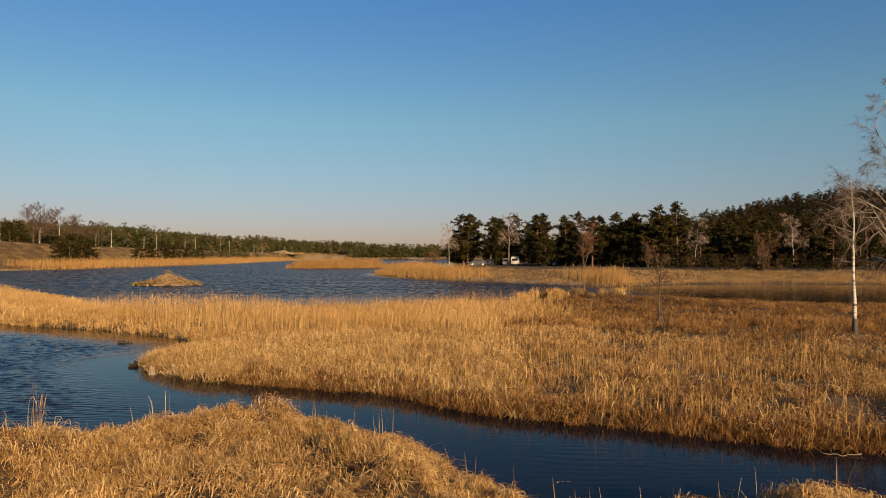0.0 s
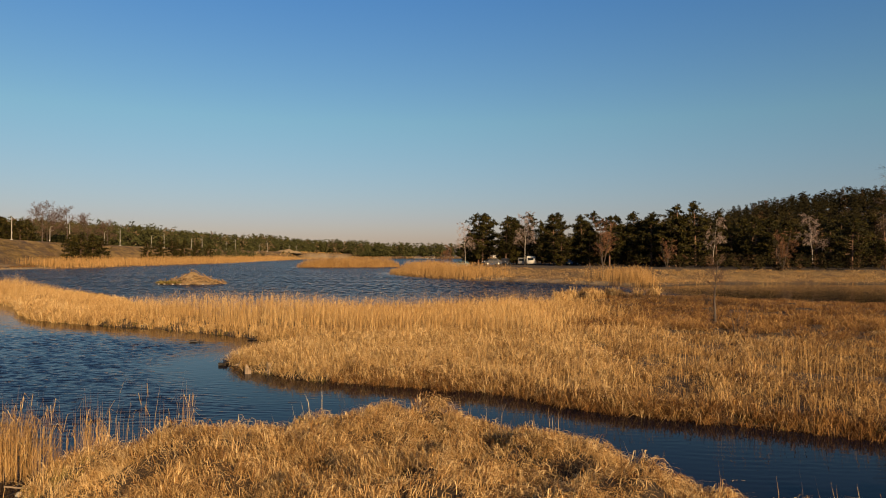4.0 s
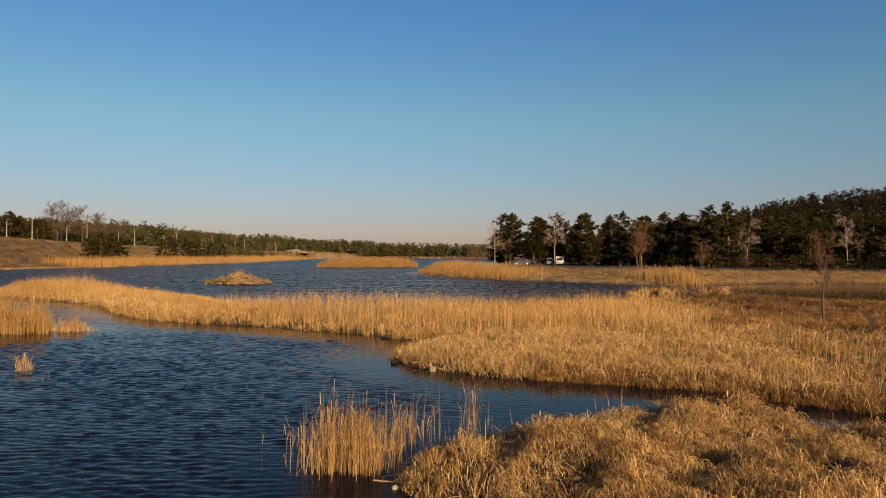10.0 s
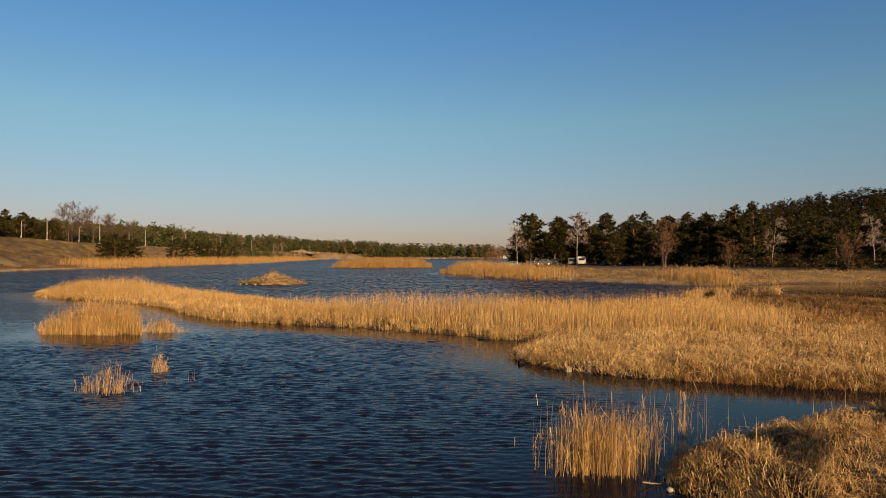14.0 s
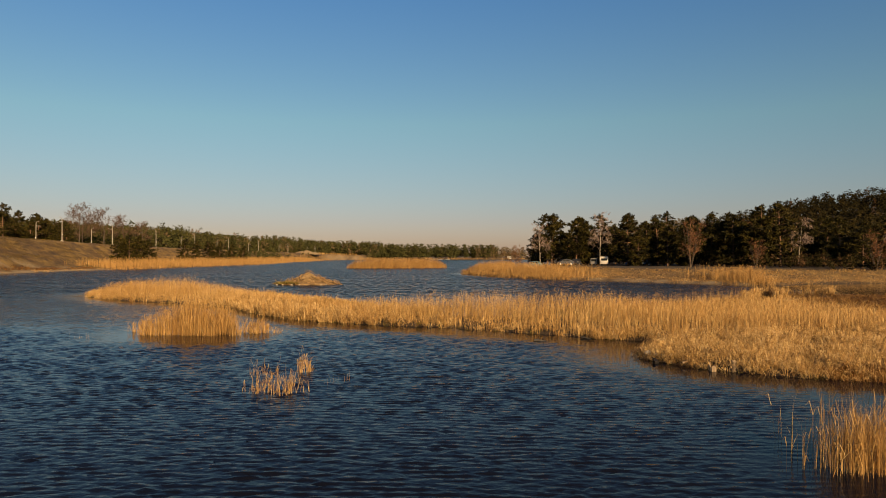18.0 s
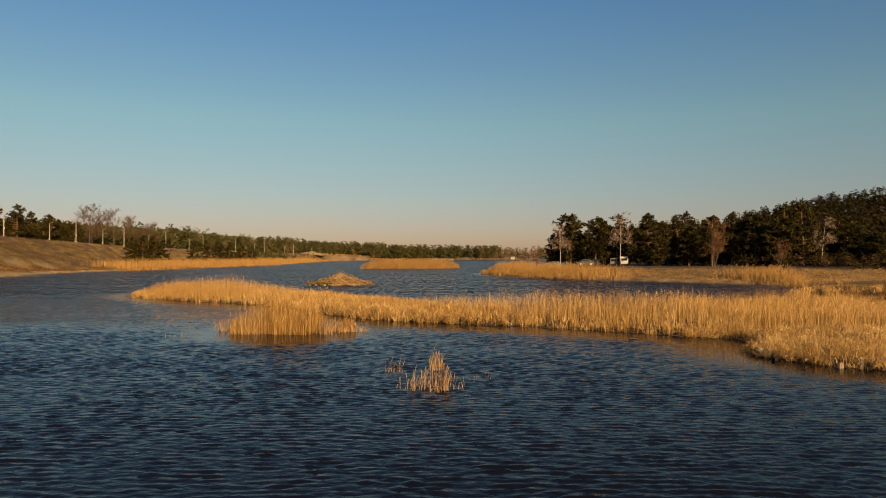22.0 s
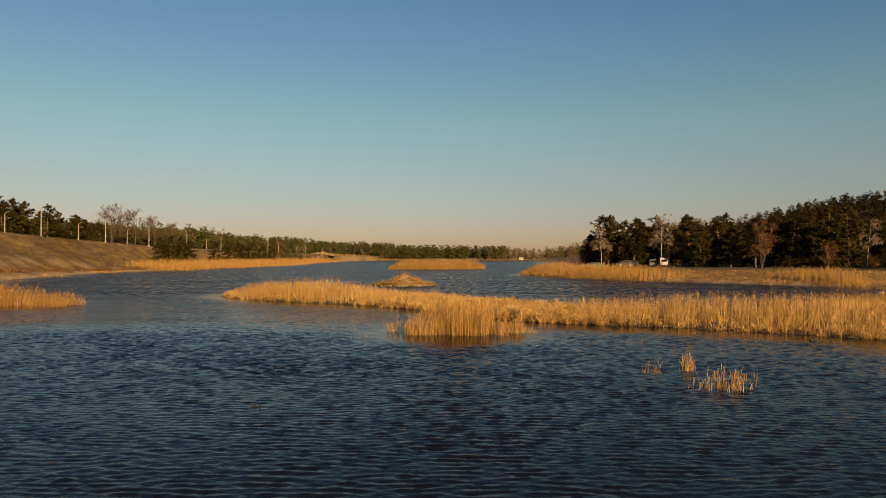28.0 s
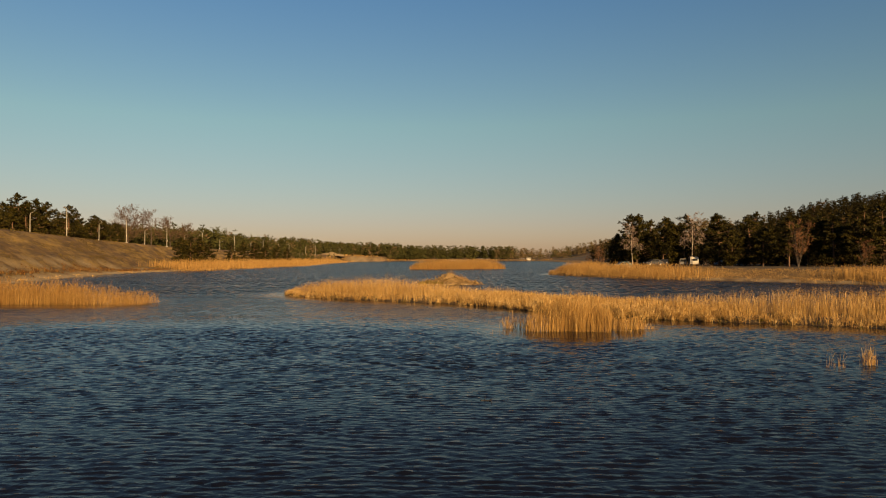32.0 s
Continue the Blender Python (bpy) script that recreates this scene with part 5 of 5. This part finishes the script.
# ---------------------------------------------------------------- railway masts
def mast(h):
    """A concrete catenary mast with footing, bracket and insulator; the bracket points along +x."""
    m = tagged(new("catenary_mast"), "pale concrete catenary mast on the railway embankment", "mast", "masts along the railway")
    bm = bmesh.new()
    rod(bm, (0, 0, -0.6), (0, 0, h), 0.14, 0.09, 12)
    part("pole", bm, CONCRETE, m)
    bm = bmesh.new()
    box(bm, 0, 0, 0.05, 0.7, 0.7, 0.5, 0.05)
    part("footing", bm, CONCRETE, m)
    bm = bmesh.new()
    rod(bm, (0.1, 0, h - 1.3), (1.7, 0, h - 0.9), 0.028, 0.025)
    rod(bm, (0.1, 0, h - 0.6), (1.7, 0, h - 0.9), 0.022, 0.02)
    part("bracket", bm, GALV, m)
    co, tris, _ = tube([(0, 0, h - 0.1), (0.1, 0, h + 0.35), (0.5, 0, h + 0.65), (1.1, 0, h + 0.75)], [0.07, 0.06, 0.055, 0.05], 7)
    put("lamp_arm", mesh_np("lamp_arm", co, tris, smooth=True), CONCRETE, m)
    bm = bmesh.new()
    for k in range(4):
        rod(bm, (1.7, 0, h - 0.96 - 0.08 * k), (1.7, 0, h - 1.02 - 0.08 * k), 0.07, 0.05, 10)
    part("insulator", bm, PORCELAIN, m)
    bm = bmesh.new()
    box(bm, 0.0, -0.2, 2.3, 0.3, 0.06, 0.4, 0.01)
    part("number_plate", bm, WHITE_PAINT, m, "small white plate")
    return m


first_mast = mast(7.2)
near_line = [(-140, 176), (-146.3, 222), (-150, 263), (-154, 312), (-156.2, 366), (-156.6, 424), (-154.5, 484), (-148, 546), (-138.5, 610), (-131, 130)]
far_line = [(x - 11.6, y + 3 + 0.04 * (y - 170)) for x, y in near_line]
for k, (x, y) in enumerate(near_line + far_line):
    m = first_mast if k == 0 else copy_thing(first_mast, Matrix.Identity(4))
    m.matrix_basis = pose(x, y, float(zat(x, y)[0]) - 0.1, 0, 0, 180 if k < len(near_line) else 0)


# ---------------------------------------------------------------- vehicles among the pines
def wheel(parent, x, y, r=0.32):
    w = new("wheel")
    w.parent = parent
    w.location = (x, y, r)
    bm = bmesh.new()
    rod(bm, (0, -0.11, 0), (0, 0.11, 0), r, r, 20)
    part("tyre", bm, RUBBER, w)
    bm = bmesh.new()
    rod(bm, (0, -0.12, 0), (0, 0.12, 0), r * 0.6, r * 0.6, 14)
    part("rim", bm, GALV, w)


def profile_body(bm, outline, width, inset=0.0):
    """A vehicle's body from its side outline, rounded and drawn in towards the roof."""
    zs = [p[1] for p in outline]
    lo, hi = min(zs), max(zs)
    left, right = [], []
    for x, z in outline:
        k = (z - lo) / (hi - lo)
        half = width / 2 - inset * max(0, k - 0.45) / 0.55
        left.append(bm.verts.new((x, half, z)))
        right.append(bm.verts.new((x, -half, z)))
    bm.faces.new(left)
    bm.faces.new(list(reversed(right)))
    n = len(outline)
    for i in range(n):
        bm.faces.new((left[(i + 1) % n], left[i], right[i], right[(i + 1) % n]))
    bmesh.ops.recalc_face_normals(bm, faces=bm.faces)
    bmesh.ops.bevel(bm, geom=[e for e in bm.edges], offset=0.05, segments=2, affect="EDGES")


def vehicle(name, label, category, outline, width, paint, panes, x, y, turn, inset=0.12, length=4.2, end_pane=0.0):
    v = tagged(new(name), label, category)
    v.matrix_basis = pose(x, y, float(zat(x, y)[0]), 0, 0, turn)
    bm = bmesh.new()
    profile_body(bm, outline, width, inset)
    part("body", bm, paint, v)
    for cx, cz, sx, sz in panes:
        for s in (-1, 1):
            bm = bmesh.new()
            box(bm, cx, s * (width / 2 - inset * 0.35), cz, sx, 0.06, sz, 0.02)
            part("side_window", bm, GLASS, v)
    if end_pane:
        bm = bmesh.new()
        box(bm, length / 2 + 0.02, 0, end_pane, 0.10, width * 0.72, 0.62, 0.02)
        part("rear_window", bm, GLASS, v)
    for wx_ in (-length * 0.30, length * 0.31):
        for s in (-1, 1):
            wheel(v, wx_, s * (width / 2 - 0.1))
    for s in (-1, 1):
        bm = bmesh.new()
        box(bm, -length / 2 + 0.06, s * width * 0.36, 0.75, 0.10, 0.28, 0.14, 0.02)
        part("headlight", bm, GALV, v)
        bm = bmesh.new()
        box(bm, length / 2 - 0.05, s * width * 0.40, 0.85, 0.10, 0.16, 0.3, 0.02)
        part("tail_light", bm, ROOF, v)
    return v


CAR = [(-2.1, 0.3), (-2.1, 0.72), (-1.2, 0.92), (-0.5, 1.42), (1.0, 1.45), (1.8, 1.0), (2.1, 0.92), (2.1, 0.3)]
VAN = [(-2.5, 0.35), (-2.5, 1.0), (-1.9, 1.1), (-1.3, 1.7), (-1.0, 1.98), (2.5, 2.02), (2.5, 0.35)]
CARAVAN = [(-1.9, 0.45), (-2.05, 1.1), (-1.75, 2.15), (-1.2, 2.42), (1.5, 2.42), (1.95, 2.1), (2.05, 1.0), (1.9, 0.45)]
vehicle("caravan", "white caravan with dark windows parked among the pines", "caravan", CARAVAN, 2.1, WHITE_PAINT, [(-1.1, 1.65, 0.7, 0.6), (0.55, 1.65, 1.5, 0.6)], 14.9, 155.2, 258, 0.06, 3.9, 1.6).scale = (0.86, 0.86, 0.86)
vehicle("camper_van", "white van in shade beside the white caravan, painted grey", "van", VAN, 1.9, SHADED_WHITE_PAINT, [(-1.25, 1.35, 0.55, 0.5), (0.2, 1.5, 1.3, 0.5), (1.6, 1.5, 0.9, 0.5)], 13.25, 157.4, 252, 0.08, 5.0, 1.45).scale = (0.80, 0.80, 0.80)
vehicle("car", "teal car parked at the edge of the pines", "car", CAR, 1.75, TEAL_PAINT, [(-0.35, 1.15, 0.7, 0.36), (0.55, 1.17, 0.8, 0.36)], -1.2, 155.0, 8)
vehicle("car", "dark car parked under the pines", "car", CAR, 1.75, DARK_PAINT, [(-0.35, 1.15, 0.7, 0.36), (0.55, 1.17, 0.8, 0.36)], 6.0, 156.0, 15)
vehicle("car", "grey car parked under the pines", "car", CAR, 1.75, DARK_PAINT, [(-0.35, 1.15, 0.7, 0.36), (0.55, 1.17, 0.8, 0.36)], 9.2, 158.0, 70)
vehicle("car", "blue car parked beside the camper van", "car", CAR, 1.75, BLUE_CLOTH, [(-0.35, 1.15, 0.7, 0.36), (0.55, 1.17, 0.8, 0.36)], 22.2, 156.0, 10)
vehicle("car", "dark blue car deep among the pines", "car", CAR, 1.75, DARK_PAINT, [(-0.35, 1.15, 0.7, 0.36), (0.55, 1.17, 0.8, 0.36)], 27.0, 160.0, 20)


# ---------------------------------------------------------------- far shore: hut, boats, sand heap
def hut(x, y, w, d, h, label, turn=0):
    t = tagged(new("hut"), label, "hut")
    t.matrix_basis = pose(x, y, float(zat(x, y)[0]) - 0.2, 0, 0, turn)
    bm = bmesh.new()
    box(bm, 0, 0, h / 2, w, d, h, 0.04)
    part("wall", bm, WHITE_PAINT, t)
    bm = bmesh.new()
    a = [bm.verts.new(p) for p in ((-w * .56, -d * .6, h), (w * .56, -d * .6, h), (w * .56, d * .6, h), (-w * .56, d * .6, h), (-w * .56, 0, h * 1.45), (w * .56, 0, h * 1.45))]
    for f in ((0, 1, 5, 4), (2, 3, 4, 5), (0, 4, 3), (1, 2, 5), (0, 3, 2, 1)):
        bm.faces.new([a[i] for i in f])
    part("roof", bm, CONCRETE, t)
    bm = bmesh.new()
    box(bm, -w * 0.2, -d / 2 - 0.02, 1.0, 0.9, 0.08, 2.0, 0.02)
    part("door", bm, DEAD_WOOD, t)
    bm = bmesh.new()
    box(bm, w * 0.25, -d / 2 - 0.02, 1.5, 1.0, 0.08, 0.9, 0.02)
    part("window", bm, GLASS, t)
    return t


hut(52, 797, 4.5, 4, 2.2, "small white hut on the far sandy shore")


def boat(x, y, turn, L, label):
    t = tagged(new("boat"), label, "boat", "boats on the far beach")
    t.matrix_basis = pose(x, y, float(zat(x, y)[0]), 0, 0, turn)
    bm = bmesh.new()
    rings = []
    for j in range(9):
        u = j / 8
        w = 0.20 * L * math.sin(math.pi * min(1, 0.16 + u * 0.84)) ** 0.7
        xx = (u - 0.5) * L
        rings.append([bm.verts.new((xx, s * w * k, zz + 0.25 * (2 * u - 1) ** 2)) for s, k, zz in ((-1, 1, 0.9), (-1, 0.8, 0.3), (-1, 0.2, 0.0), (1, 0.2, 0.0), (1, 0.8, 0.3), (1, 1, 0.9))])
    for a_, b_ in zip(rings, rings[1:]):
        for k in range(5):
            bm.faces.new((a_[k], a_[k + 1], b_[k + 1], b_[k]))
    bm.faces.new(rings[0]), bm.faces.new(rings[-1])
    bmesh.ops.solidify(bm, geom=list(bm.faces), thickness=0.08)
    part("hull", bm, WHITE_PAINT, t)
    for u in (-0.2, 0.15):
        bm = bmesh.new()
        box(bm, u * L, 0, 0.62, 0.3, 0.34 * L, 0.06, 0.01)
        part("thwart", bm, DEAD_WOOD, t)
    return t


boat(-38, 774, 5, 8, "white boat drawn up on the far beach")
boat(-29, 776, -8, 7, "white boat drawn up on the far beach")
boat(-20, 779, 12, 6, "white boat drawn up on the far beach")

bm = bmesh.new()
bmesh.ops.create_grid(bm, x_segments=28, y_segments=20, size=1.0)
for v in bm.verts:
    s = math.hypot(v.co.x, v.co.y)
    v.co = Vector((v.co.x * 13, v.co.y * 10, 3.6 * max(0.0, 1 - s) ** 0.7 + 0.7 * noise.noise(v.co * 3) - 0.4))
me = bpy.data.meshes.new("sand_heap")
bm.to_mesh(me)
bm.free()
heap = put("sand_heap", me, mottled("pale_sand", [(0.2, (0.15, 0.10, 0.05)), (0.8, (0.30, 0.22, 0.12))], 0.4, 0.95, 0.5, 0.2))
heap.location = (-146, 605, float(zat(-146, 605)[0]) - 0.5)
tagged(heap, "pale sand heap beside the railway", "sand heap")
